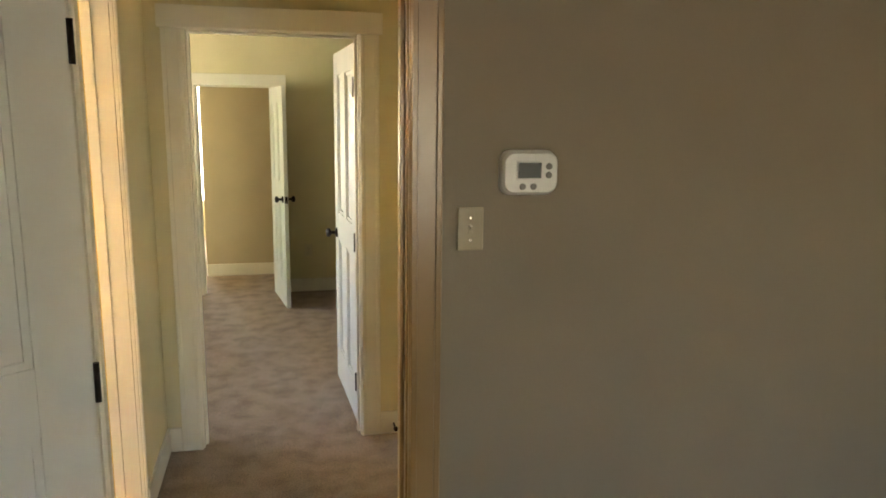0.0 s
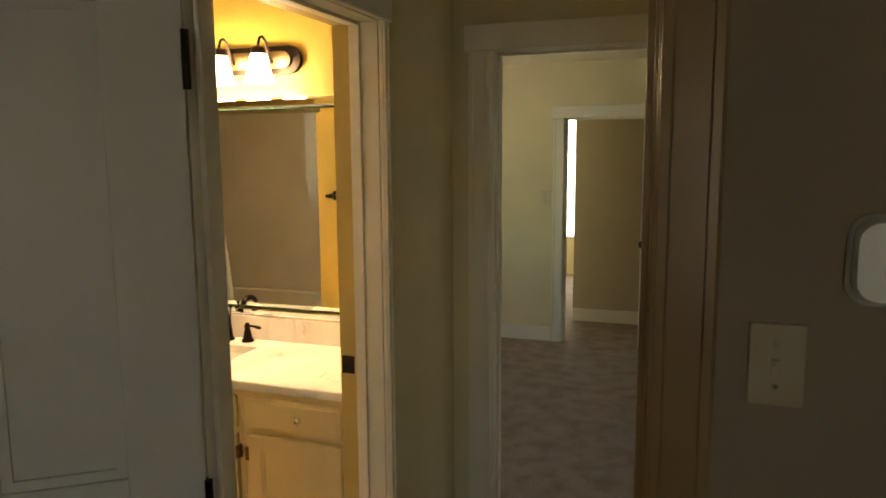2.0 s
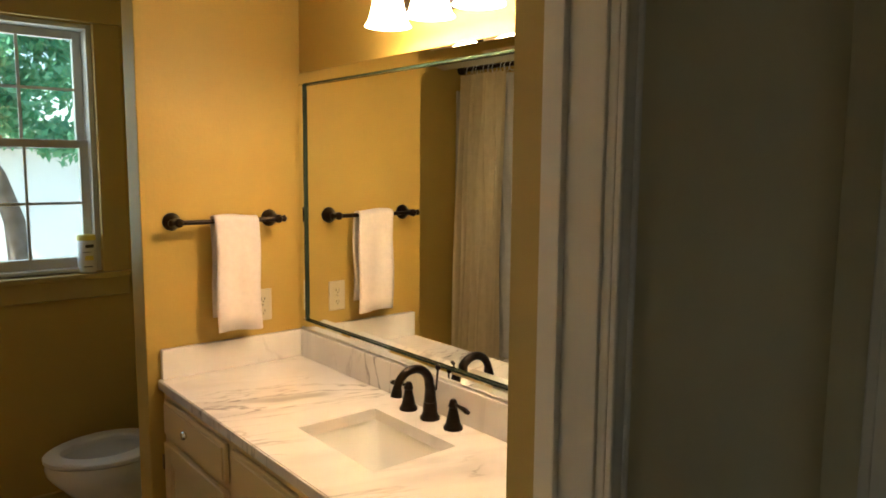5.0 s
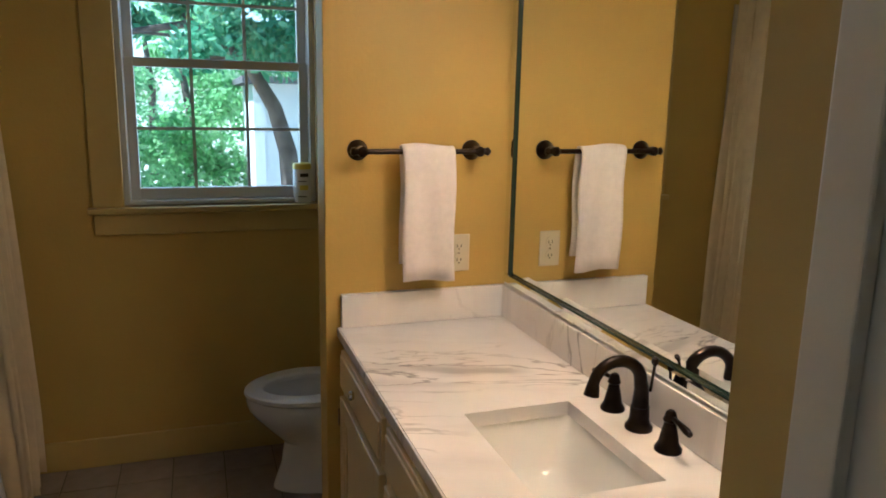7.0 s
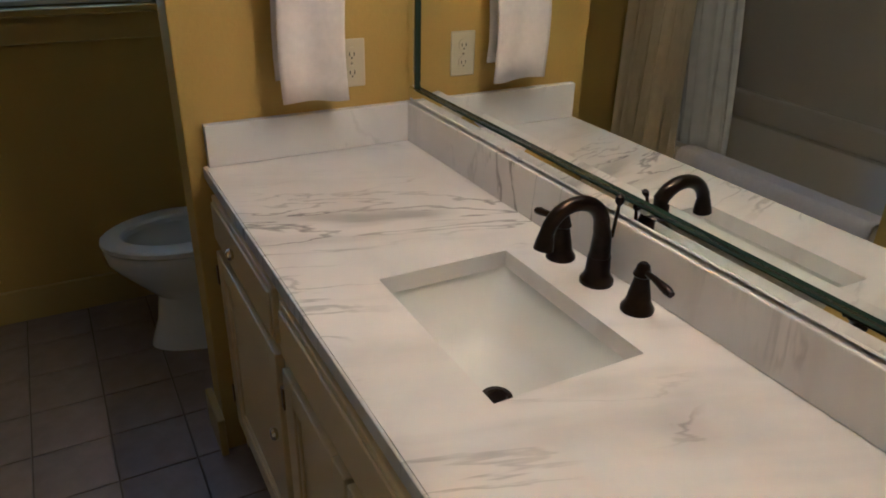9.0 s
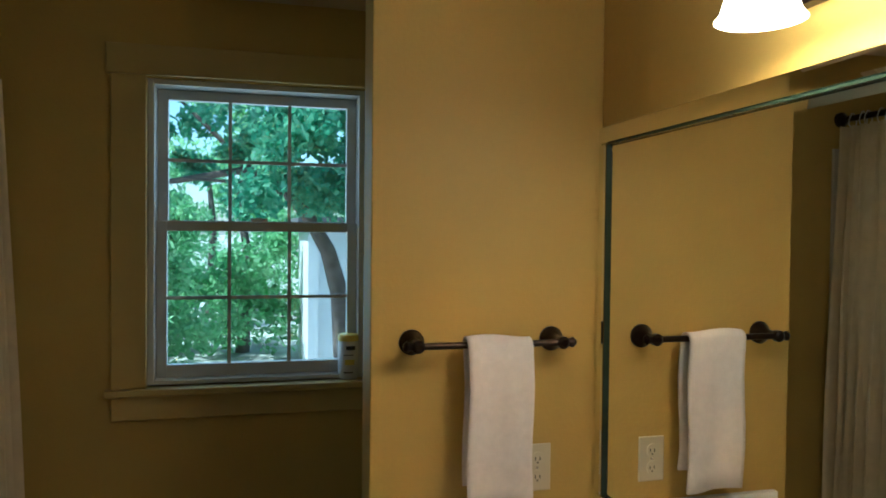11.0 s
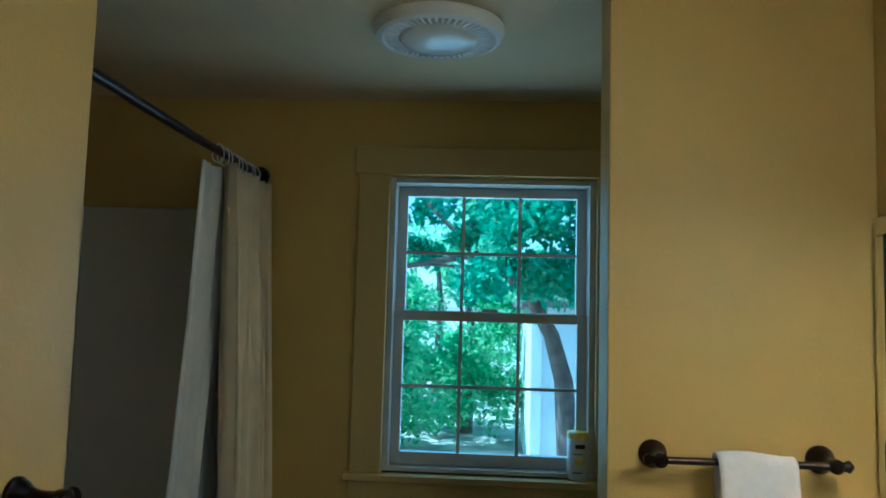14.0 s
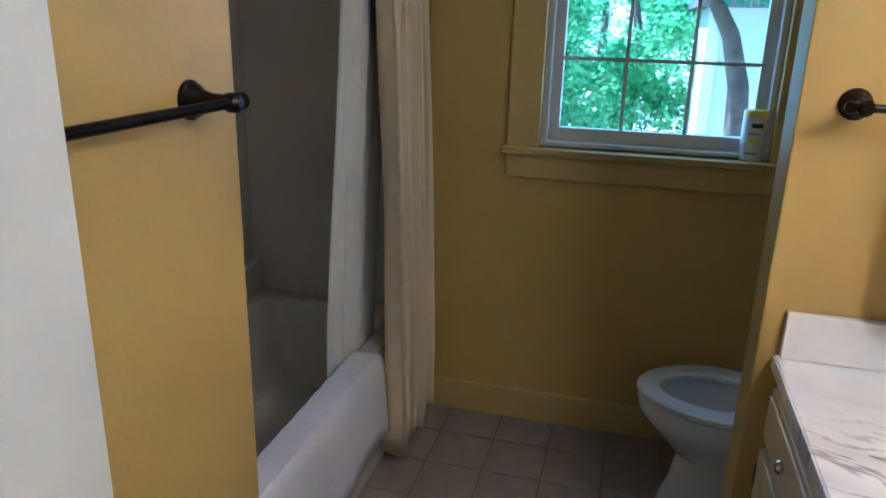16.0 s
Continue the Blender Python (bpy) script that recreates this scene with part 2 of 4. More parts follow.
def lathe(bm, profile, axis="Z", at=(0, 0, 0), segs=24, cap=True, sx=1.0, sy=1.0):
    """Turns a profile of (radius, height) round an axis through at."""
    rings = []
    for r, h in profile:
        ring = []
        for i in range(segs):
            a = 2 * math.pi * i / segs
            p = Vector((r * math.cos(a) * sx, r * math.sin(a) * sy, h))
            if axis == "X":
                p = Vector((p.z, p.x, p.y))
            elif axis == "Y":
                p = Vector((p.y, p.z, p.x))
            ring.append(bm.verts.new(p + Vector(at)))
        rings.append(ring)
    for a, b in zip(rings, rings[1:]):
        for i in range(segs):
            bm.faces.new((a[i], a[(i + 1) % segs], b[(i + 1) % segs], b[i]))
    if cap:
        bm.faces.new(rings[0][::-1])
        bm.faces.new(rings[-1])
    return bm


def tube(bm, pts, radii, segs=12, cap=True):
    """A bent tube along pts."""
    pts = [Vector(p) for p in pts]
    if isinstance(radii, (int, float)):
        radii = [radii] * len(pts)
    rings = []
    up = Vector((0, 0, 1))
    for i, p in enumerate(pts):
        d = (pts[min(i + 1, len(pts) - 1)] - pts[max(i - 1, 0)]).normalized()
        side = d.cross(up)
        if side.length < 1e-3:
            side = d.cross(Vector((0, 1, 0)))
        side.normalize()
        if i and side.dot(last) < 0:
            side = -side
        last = side
        u = side.cross(d)
        rings.append([bm.verts.new(p + radii[i] * (math.cos(2 * math.pi * k / segs) * side + math.sin(2 * math.pi * k / segs) * u)) for k in range(segs)])
    for a, b in zip(rings, rings[1:]):
        for i in range(segs):
            bm.faces.new((a[i], a[(i + 1) % segs], b[(i + 1) % segs], b[i]))
    if cap:
        bm.faces.new(rings[0][::-1])
        bm.faces.new(rings[-1])
    return bm


def finish(bm, name, mat, smooth=False):
    bmesh.ops.recalc_face_normals(bm, faces=bm.faces)
    me = bpy.data.meshes.new(name)
    bm.to_mesh(me)
    bm.free()
    if mat:
        me.materials.append(mat)
    if smooth:
        me.shade_smooth()
        me.set_sharp_from_angle(angle=radians(38))
    return me


def part(name, bm, mat, parent=None, label="", smooth=False):
    ob = new(name, finish(bm, name, mat, smooth))
    if parent is not None:
        ob.parent = parent
    if label:
        ob["label"] = label
    return ob


def boxes(name, mat, specs, parent=None, bevel=0.0, label=""):
    bm = bmesh.new()
    for s in specs:
        box(bm, *s, bevel=bevel)
    return part(name, bm, mat, parent, label)


def setting(name, mat, specs, label, category, bevel=0.0):
    ob = boxes(name, mat, specs, bevel=bevel)
    return tagged(ob, label, category, kind="structure")


def thing(name, label, category, group=""):
    return tagged(new(name), label, category, group)


# ---- large structure ----
ZC = 2.445
ZB = 2.39
for nm, spec in (("floor_start_room", (-1.9, 3.2, -3.2, 1.465, -0.1, 0)), ("floor_hall", (-0.64, 0.62, 1.465, 3.237, -0.1, 0)), ("floor_bedroom", (-2.6, 3.2, 3.237, 6.55, -0.1, 0)), ("floor_passage", (-3.0, 1.6, 6.55, 10, -0.1, 0))):
    setting(nm, CARPET, [spec], "mottled beige pink cut-pile carpet", "carpet")
setting("floor_bathroom_base", GROUT, [(-3.64, -0.64, 1.465, 3.237, -0.1, -0.006), (-3.64, -1.9, 0.6, 1.465, -0.1, -0.006)], "dark grout bed under the bathroom tiles", "floor")
# start room walls
setting("wall_start_room", TAN, [(-1.9, -0.545, 1.465, 1.545, 0, ZC), (0.275, 3.2, 1.465, 1.545, 0, ZC), (-0.545, 0.275, 1.465, 1.545, 2.095, ZC)],
        "tan painted wall with a doorway and thermostat", "wall")
setting("wall_start_west", TAN, [(-2.0, -1.9, -3.3, 1.465, 0, ZC)], "plain tan painted wall", "wall")
setting("wall_start_east", TAN, [(3.2, 3.3, -3.3, 1.545, 0, ZC)], "plain tan painted wall", "wall")
# unseen wall; its opening is added to let daylight into the start room
setting("wall_start_south", TAN, [(-1.9, 0.8, -3.3, -3.2, 0, ZC), (1.6, 3.2, -3.3, -3.2, 0, ZC), (0.8, 1.6, -3.3, -3.2, 0, 0.85), (0.8, 1.6, -3.3, -3.2, 2.05, ZC)], "unseen tan painted wall with an opening added for daylight", "wall")
setting("ceiling_start_room", CEIL, [(-1.9, 3.3, -3.3, 1.545, ZC, ZC + 0.1)], "plain painted ceiling", "ceiling")
# hall
setting("wall_hall_west", CREAM, [(-0.77, -0.64, 1.545, 1.625, 0, ZC), (-0.77, -0.64, 2.545, 3.237, 0, ZC), (-0.77, -0.64, 1.625, 2.545, 2.095, ZC)], "cream painted hall wall with the bathroom doorway", "wall")
setting("wall_hall_east", CREAM, [(0.62, 0.74, 1.545, 3.237, 0, ZC)], "cream painted hall wall", "wall")
setting("ceiling_hall", CEIL, [(-0.77, 0.74, 1.545, 3.237, ZC, ZC + 0.1)], "plain painted ceiling", "ceiling")
setting("wall_bedroom_south", CREAM, [(-2.6, -0.485, 3.237, 3.36, 0, ZC), (0.35, 3.2, 3.237, 3.36, 0, ZC), (-0.485, 0.35, 3.237, 3.36, 2.08, ZC)], "cream painted wall with a bedroom doorway", "wall")
# bedroom
setting("wall_bedroom_north", CREAM, [(-2.6, -0.775, 6.545, 6.66, 0, ZB), (-0.055, 3.2, 6.545, 6.66, 0, ZB), (-0.775, -0.055, 6.545, 6.66, 1.945, ZB)], "cream painted bedroom wall with a doorway", "wall")
setting("wall_bedroom_west", CREAM, [(-2.72, -2.6, 3.237, 4.1, 0, ZB), (-2.72, -2.6, 5.7, 6.66, 0, ZB), (-2.72, -2.6, 4.1, 5.7, 0, 0.8), (-2.72, -2.6, 4.1, 5.7, 2.05, ZB)], "cream painted bedroom wall with a window opening", "wall")
setting("wall_bedroom_east", CREAM, [(3.2, 3.32, 3.237, 6.66, 0, ZB)], "cream painted bedroom wall", "wall")
setting("ceiling_bedroom", CEIL, [(-2.72, 3.32, 3.36, 6.66, ZB, ZB + 0.1)], "plain painted bedroom ceiling", "ceiling")
# rooms beyond the bedroom
setting("wall_far_hall_north", PALETAN, [(-0.80, 1.6, 7.38, 7.5, 0, ZB)], "tan painted wall in a far passage", "wall")
setting("wall_far_east", PALETAN, [(1.6, 1.7, 6.66, 7.5, 0, ZB), (-0.80, -0.70, 7.5, 10, 0, ZB)], "tan painted passage wall", "wall")
setting("wall_far_west", CREAM, [(-1.95, -1.85, 6.66, 10, 0, ZB)], "cream painted passage wall", "wall")
setting("wall_far_end", CREAM, [(-1.85, -1.7, 10, 10.1, 0, ZB), (-0.8, -0.7, 10, 10.1, 0, ZB), (-1.7, -0.8, 10, 10.1, 0, 0.5), (-1.7, -0.8, 10, 10.1, 2.2, ZB)], "cream wall round a bright window", "wall")
setting("ceiling_far", CEIL, [(-1.95, 1.7, 6.66, 10.1, ZB, ZB + 0.1)], "plain painted passage ceiling", "ceiling")
# bathroom
setting("wall_bathroom_north", GOLD, [(-3.64, -0.77, 3.085, 3.237, 0, ZC)], "golden yellow painted bathroom wall behind the mirror", "wall")
setting("wall_bathroom_west", GOLD, [(-3.64, -3.49, 0.6, 1.885, 0, ZC), (-3.64, -3.49, 2.64, 3.085, 0, ZC), (-3.64, -3.49, 1.885, 2.64, 0, 1.085), (-3.64, -3.49, 1.885, 2.64, 2.155, ZC)],
        "golden yellow painted wall with a sash window", "wall")
setting("wall_bathroom_south", GOLD, [(-2.0, -0.77, 1.545, 1.565, 0, ZC), (-2.02, -2.0, 0.72, 1.565, 0, ZC)], "golden yellow painted wall with a towel bar", "wall")
setting("wall_bathroom_east", GOLD, [(-0.79, -0.77, 1.565, 1.625, 0, ZC), (-0.79, -0.77, 2.533, 3.085, 0, ZC), (-0.79, -0.77, 1.625, 2.545, 2.095, ZC)], "golden yellow painted wall round the doorway", "wall")
setting("wall_tub_alcove", GOLD, [(-3.49, -2.02, 0.6, 0.72, 0, ZC)], "golden yellow painted wall above the tub surround", "wall")
setting("wall_partition", GOLD, [(-2.59, -2.47, 2.505, 3.085, 0, ZC)], "golden yellow partition wall between vanity and toilet", "wall", 0.004)
SX0, SX1, SY0, SY1, SZ = -2.37, -1.20, 1.94, 2.475, 3.25
setting("ceiling_bathroom", CEILB, [(-3.64, SX0, 0.6, 3.237, ZC, ZC + 0.1), (SX1, -0.77, 0.6, 3.237, ZC, ZC + 0.1), (SX0, SX1, 0.6, SY0, ZC, ZC + 0.1), (SX0, SX1, SY1, 3.237, ZC, ZC + 0.1)],
        "warm painted bathroom ceiling with a skylight opening", "ceiling")
setting("skylight_shaft", SHAFT, [(SX0 - 0.06, SX0 + 0.002, SY0 - 0.06, SY1 + 0.06, ZC + 0.004, SZ), (SX1 - 0.002, SX1 + 0.06, SY0 - 0.06, SY1 + 0.06, ZC + 0.004, SZ),
                                  (SX0 + 0.002, SX1 - 0.002, SY0 - 0.06, SY0 + 0.002, ZC + 0.004, SZ), (SX0 + 0.002, SX1 - 0.002, SY1 - 0.002, SY1 + 0.06, ZC + 0.004, SZ)],
        "rough white plastered skylight shaft lit by the sun", "skylight")
pane = boxes("skylight_glass", TINTED, [(SX0 - 0.05, SX1 + 0.05, SY0 - 0.05, SY1 + 0.05, SZ, SZ + 0.01)])
tagged(pane, "skylight pane on top of the shaft, tint added to dim daylight", "skylight", kind="structure")
# unseen roof; its south eave is drawn out to block sun from a window
setting("roof", ROOFM, [(-4.2, SX0 - 0.06, -4.6, 10.4, 2.62, 2.7), (SX1 + 0.06, 3.6, -4.6, 10.4, 2.62, 2.7), (SX0 - 0.06, SX1 + 0.06, -4.6, SY0 - 0.06, 2.62, 2.7), (SX0 - 0.06, SX1 + 0.06, SY1 + 0.06, 10.4, 2.62, 2.7)],
        "unseen grey shingled roof, south eave added to block the sun", "roof")


def casing_profile(name, mat, a, b, z0, z1, axis, face, out, width_dir, label):
    """An upright casing board with a stepped moulding: a..b across the wall, from the face outwards."""
    bm = bmesh.new()
    steps = [(0.0, 1.0, 0.0, 0.016, 0.0), (0.04, 0.24, 0.008, 0.024, 0.002), (0.78, 0.97, 0.008, 0.021, 0.002)]
    for f0, f1, e, d, cut in steps:
        p0, p1 = a + (b - a) * f0, a + (b - a) * f1
        lo, hi = min(p0, p1), max(p0, p1)
        q0, q1 = sorted((face + out * e, face + out * d))
        if axis == "x":
            box(bm, lo, hi, q0, q1, z0 + cut, z1 - cut, 0.003)
        else:
            box(bm, q0, q1, lo, hi, z0 + cut, z1 - cut, 0.003)
    return tagged(part(name, bm, mat), label, "door trim", kind="structure")


def doorway(axis, lo, hi, top, f0, f1, mat, w=0.10, cap=0.015, sides=(1, 1), mat_lo=None):
    """Jambs, stop and casings round an opening lo..hi in a wall with faces f0 < f1."""
    def put(name, a, b, q0, q1, z0, z1, m=mat, bev=0.002):
        bm = bmesh.new()
        box(bm, *((a, b, q0, q1) if axis == "x" else (q0, q1, a, b)), z0, z1, bev)
        tagged(part(name, bm, m), "painted door jamb and trim board", "door trim", kind="structure")
    t = 0.022
    mlo = mat_lo or mat
    put("jamb", lo - t, lo, f0 - 0.002, f1 + 0.002, 0, top + t, mlo)
    put("jamb", hi, hi + t, f0 - 0.002, f1 + 0.002, 0, top + t)
    put("jamb_head", lo, hi, f0 - 0.002, f1 + 0.002, top, top + t)
    mid = (f0 + f1) / 2
    put("door_stop", lo, lo + 0.012, mid - 0.018, mid + 0.018, 0, top, mlo)
    put("door_stop", hi - 0.012, hi, mid - 0.018, mid + 0.018, 0, top)
    put("door_stop", lo + 0.012, hi - 0.012, mid - 0.018, mid + 0.018, top - 0.012, top)
    for face, out, use in ((f0, -1, sides[0]), (f1, 1, sides[1])):
        if use:
            casing_profile("trim_casing", mlo, lo - 0.006, lo - w, 0, top + 0.004, axis, face, out, 1, "painted door casing board")
            casing_profile("trim_casing", mat, hi + 0.006, hi + w, 0, top + 0.004, axis, face, out, 1, "painted door casing board")
            q0, q1 = sorted((face, face + out * 0.024))
            put("trim_head", lo - w - cap, hi + w + cap, q0, q1, top + 0.004, top + 0.105, mat, 0.004)


# east jamb, casing and head are brown-tan here, the west side is white
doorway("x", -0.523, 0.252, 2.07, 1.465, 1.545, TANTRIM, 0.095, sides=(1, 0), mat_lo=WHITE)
doorway("y", 1.650, 2.512, 2.07, -0.79, -0.64, WHITE, 0.055, sides=(0, 1))
# the rebate on the bathroom side has the golden trim colour
setting("jamb_rebate", GOLDTRIM, [(-0.793, -0.7335, 2.507, 2.5125, 0, 2.068), (-0.793, -0.7335, 1.6495, 1.655, 0, 2.068), (-0.793, -0.7335, 1.655, 2.507, 2.0645, 2.0705)], "golden yellow door rebate", "door trim")
doorway("x", -0.463, 0.328, 2.055, 3.237, 3.36, WHITE, 0.105)
doorway("x", -0.753, -0.077, 1.925, 6.545, 6.66, WHITE, 0.10)


def baseboard(spec, mat=WHITE, label="white painted baseboard"):
    bm = bmesh.new()
    x0, x1, y0, y1 = spec
    box(bm, x0, x1, y0, y1, 0, 0.125, 0.004)
    tagged(part("baseboard", bm, mat), label, "baseboard", kind="structure")


for s in [(-0.64, -0.625, 2.62, 3.237), (0.605, 0.62, 1.60, 3.237), (-0.625, -0.57, 3.222, 3.237), (0.435, 0.605, 3.222, 3.237), (-2.6, -0.86, 6.53, 6.545), (0.03, 3.2, 6.53, 6.545),
          (-2.6, -2.585, 3.36, 6.53), (3.185, 3.2, 3.36, 6.53), (-2.585, -0.575, 3.36, 3.375), (0.44, 3.185, 3.36, 3.375), (-0.80, 1.6, 7.365, 7.38), (0.35, 3.2, 1.45, 1.465), (-1.9, -0.63, 1.45, 1.465), (-1.85, -1.835, 6.66, 10)]:
    baseboard(s)
for s in [(-3.49, -3.475, 1.45, 3.085), (-2.605, -2.59, 2.52, 3.085), (-2.612, -2.446, 2.484, 2.5045), (-2.0, -0.82, 1.565, 1.58)]:
    baseboard(s, GOLDTRIM, "golden yellow painted bathroom baseboard")
boxes_t = setting("threshold", BRASSPLATE, [(-0.79, -0.64, 1.652, 2.510, 0, 0.008)], "thin metal threshold strip between carpet and tile", "threshold")


# ---- window ----
def sash_window():
    w = tagged(new("window_1"), "double-hung white vinyl sash window with muntins", "window", kind="structure")
    # casing, stool and apron in wall colour
    for nm, s in [("casing", (-3.49, -3.47, 1.772, 1.885, 1.085, 2.16)), ("casing", (-3.49, -3.47, 2.64, 2.75, 1.085, 2.16)), ("head_casing", (-3.49, -3.465, 1.757, 2.765, 2.16, 2.262)),
                  ("window_sill", (-3.56, -3.445, 1.755, 2.77, 1.062, 1.085)), ("apron", (-3.49, -3.472, 1.772, 2.75, 0.975, 1.062))]:
        boxes(nm, GOLDTRIM, [s], w, 0.003)
    boxes("inner_sill", VINYL, [(-3.64, -3.56, 1.885, 2.64, 1.068, 1.089)], w, 0.002)
    # frame
    boxes("window_frame", VINYL, [(-3.62, -3.50, 1.885, 1.907, 1.089, 2.155), (-3.62, -3.50, 2.618, 2.64, 1.089, 2.155), (-3.62, -3.50, 1.907, 2.618, 2.135, 2.155), (-3.62, -3.50, 1.907, 2.618, 1.089, 1.105)], w, 0.002)
    for nm, xs, z0, z1, dy in [("upper_sash", -3.595, 1.632, 2.133, 0.0), ("lower_sash", -3.555, 1.107, 1.664, 0.0)]:
        y0, y1 = 1.909, 2.616
        st, rb = 0.035, (0.045 if nm == "lower_sash" else 0.035)
        sash = boxes(nm, VINYL, [(xs - 0.016, xs + 0.016, y0, y0 + st, z0, z1), (xs - 0.016, xs + 0.016, y1 - st, y1, z0, z1), (xs - 0.016, xs + 0.016, y0 + st, y1 - st, z0, z0 + rb), (xs - 0.016, xs + 0.016, y0 + st, y1 - st, z1 - 0.035, z1)], w, 0.002)
        g = boxes("pane", GLASS, [(xs - 0.003, xs + 0.003, y0 + st, y1 - st, z0 + rb, z1 - 0.035)], sash)
        g.visible_shadow = False
        iw = (y1 - y0 - 2 * st) / 3
        for k in (1, 2):
            yy = y0 + st + iw * k
            boxes("muntin", VINYL, [(xs + 0.0035, xs + 0.012, yy - 0.006, yy + 0.006, z0 + rb, z1 - 0.035)], sash)
        zz = (z0 + rb + z1 - 0.035) / 2
        boxes("muntin", VINYL, [(xs + 0.0125, xs + 0.017, y0 + st, y1 - st, zz - 0.006, zz + 0.006)], sash)
    boxes("sash_lock", VINYL, [(-3.538, -3.520, 2.23, 2.29, 1.664, 1.678)], w, 0.003)


sash_window()


# ---- doors ----
def knob_set(parent, x, z, ys, mat=BRONZE):
    """Rosette and knob on both faces of a leaf whose faces lie at ys."""
    for y, s in ((ys[0], -1), (ys[1], 1)):
        bm = bmesh.new()
        lathe(bm, [(0.030, 0), (0.030, 0.004), (0.024, 0.010), (0.011, 0.014), (0.010, 0.034), (0.020, 0.040), (0.028, 0.050), (0.027, 0.060), (0.017, 0.068), (0.004, 0.070)], "Y")
        for v in bm.verts:
            v.co = Vector((x + v.co.x, y + s * v.co.y, z + v.co.z))
        part("door_knob", bm, mat, parent, "dark bronze door knob", True)
    bm = bmesh.new()
    box(bm, x + 0.058, x + 0.0635, min(ys) + 0.006, max(ys) - 0.006, z - 0.03, z + 0.03, 0.001)
    part("latch_plate", bm, mat, parent, "dark latch plate")


def panel_door(name, width, height, label, m):
    """A leaf from its hinge edge (x = 0) to x = width, faces at y = 0 and y = -0.035, with four recessed panels."""
    d = tagged(new(name), label, "door", "panel doors", "structure")
    st, mid, top, bot, lock = 0.132, 0.10, 0.13, 0.22, 0.17
    lockz = 1.01
    h0 = 0.012
    boxes("stile", DOORW, [(0, st, -0.035, 0, h0, height)], d, 0.0015)
    boxes("stile", DOORW, [(width - st, width, -0.035, 0, h0, height)], d, 0.0015)
    for z0, z1 in ((h0, bot), (lockz - lock / 2, lockz + lock / 2), (height - top, height)):
        boxes("rail", DOORW, [(st, width - st, -0.034, -0.001, z0, z1)], d, 0.0015)
    cx = width / 2
    for z0, z1 in ((bot, lockz - lock / 2), (lockz + lock / 2, height - top)):
        boxes("muntin", DOORW, [(cx - mid / 2, cx + mid / 2, -0.034, -0.001, z0, z1)], d, 0.0015)
        for a, b in ((st, cx - mid / 2), (cx + mid / 2, width - st)):
            bm = bmesh.new()
            box(bm, a, b, -0.021, -0.014, z0, z1)
            for q0, q1 in ((-0.028, -0.021), (-0.014, -0.007)):
                box(bm, a, a + 0.018, q0, q1, z0, z1)
                box(bm, b - 0.018, b, q0, q1, z0, z1)
                box(bm, a + 0.018, b - 0.018, q0, q1, z0, z0 + 0.018)
                box(bm, a + 0.018, b - 0.018, q0, q1, z1 - 0.018, z1)
            part("panel", bm, DOORW, d)
    for z in (0.25, height / 2, height - 0.22):
        bm = bmesh.new()
        lathe(bm, [(0.0075, -0.05), (0.0075, 0.05)], "Z", (-0.004, 0.004, z), 10)
        box(bm, -0.0025, 0.0, -0.030, 0.0, z - 0.05, z + 0.05)
        part("hinge", bm, BRONZE, d, "dark hinge")
    knob_set(d, width - 0.062, 0.96, (-0.035, 0.0))
    d.matrix_world = m
    return d


# leaf opened wide into the start room, hinged on the doorway's west jamb
panel_door("door_1", 0.765, 2.05, "open white panel door with dark hinges into the tan room", pose(-0.520, 1.452, 0, 0, 0, 217))
# bathroom door, opened flat against the towel bar wall
panel_door("door_2", 0.681, 2.05, "open white panel bathroom door standing beside a towel bar", pose(-0.815, 1.672, 0, 0, 0, 180.5))
# bedroom door, opened into the bedroom
panel_door("door_3", 0.78, 2.035, "open white panel door with dark hinges into the bedroom", pose(0.324, 3.372, 0, 0, 0, 93))
# far door, opened into the bedroom
panel_door("door_4", 0.665, 1.91, "open white panel door at the far side of the bedroom", pose(-0.080, 6.535, 0, 0, 0, -81))


def strike(name, spec, mat=BRONZE):
    bm = bmesh.new()
    box(bm, *spec, bevel=0.0006)
    tagged(part(name, bm, mat), "small dark metal strike plate on the door jamb", "strike plate")


strike("strike_plate", (-0.787, -0.742, 2.5045, 2.5075, 0.935, 0.995))
strike("strike_plate", (0.2495, 0.2525, 1.468, 1.50, 0.965, 1.035), BRASSPLATE)
strike("strike_plate", (-0.7535, -0.7505, 6.56, 6.59, 0.9, 0.96))


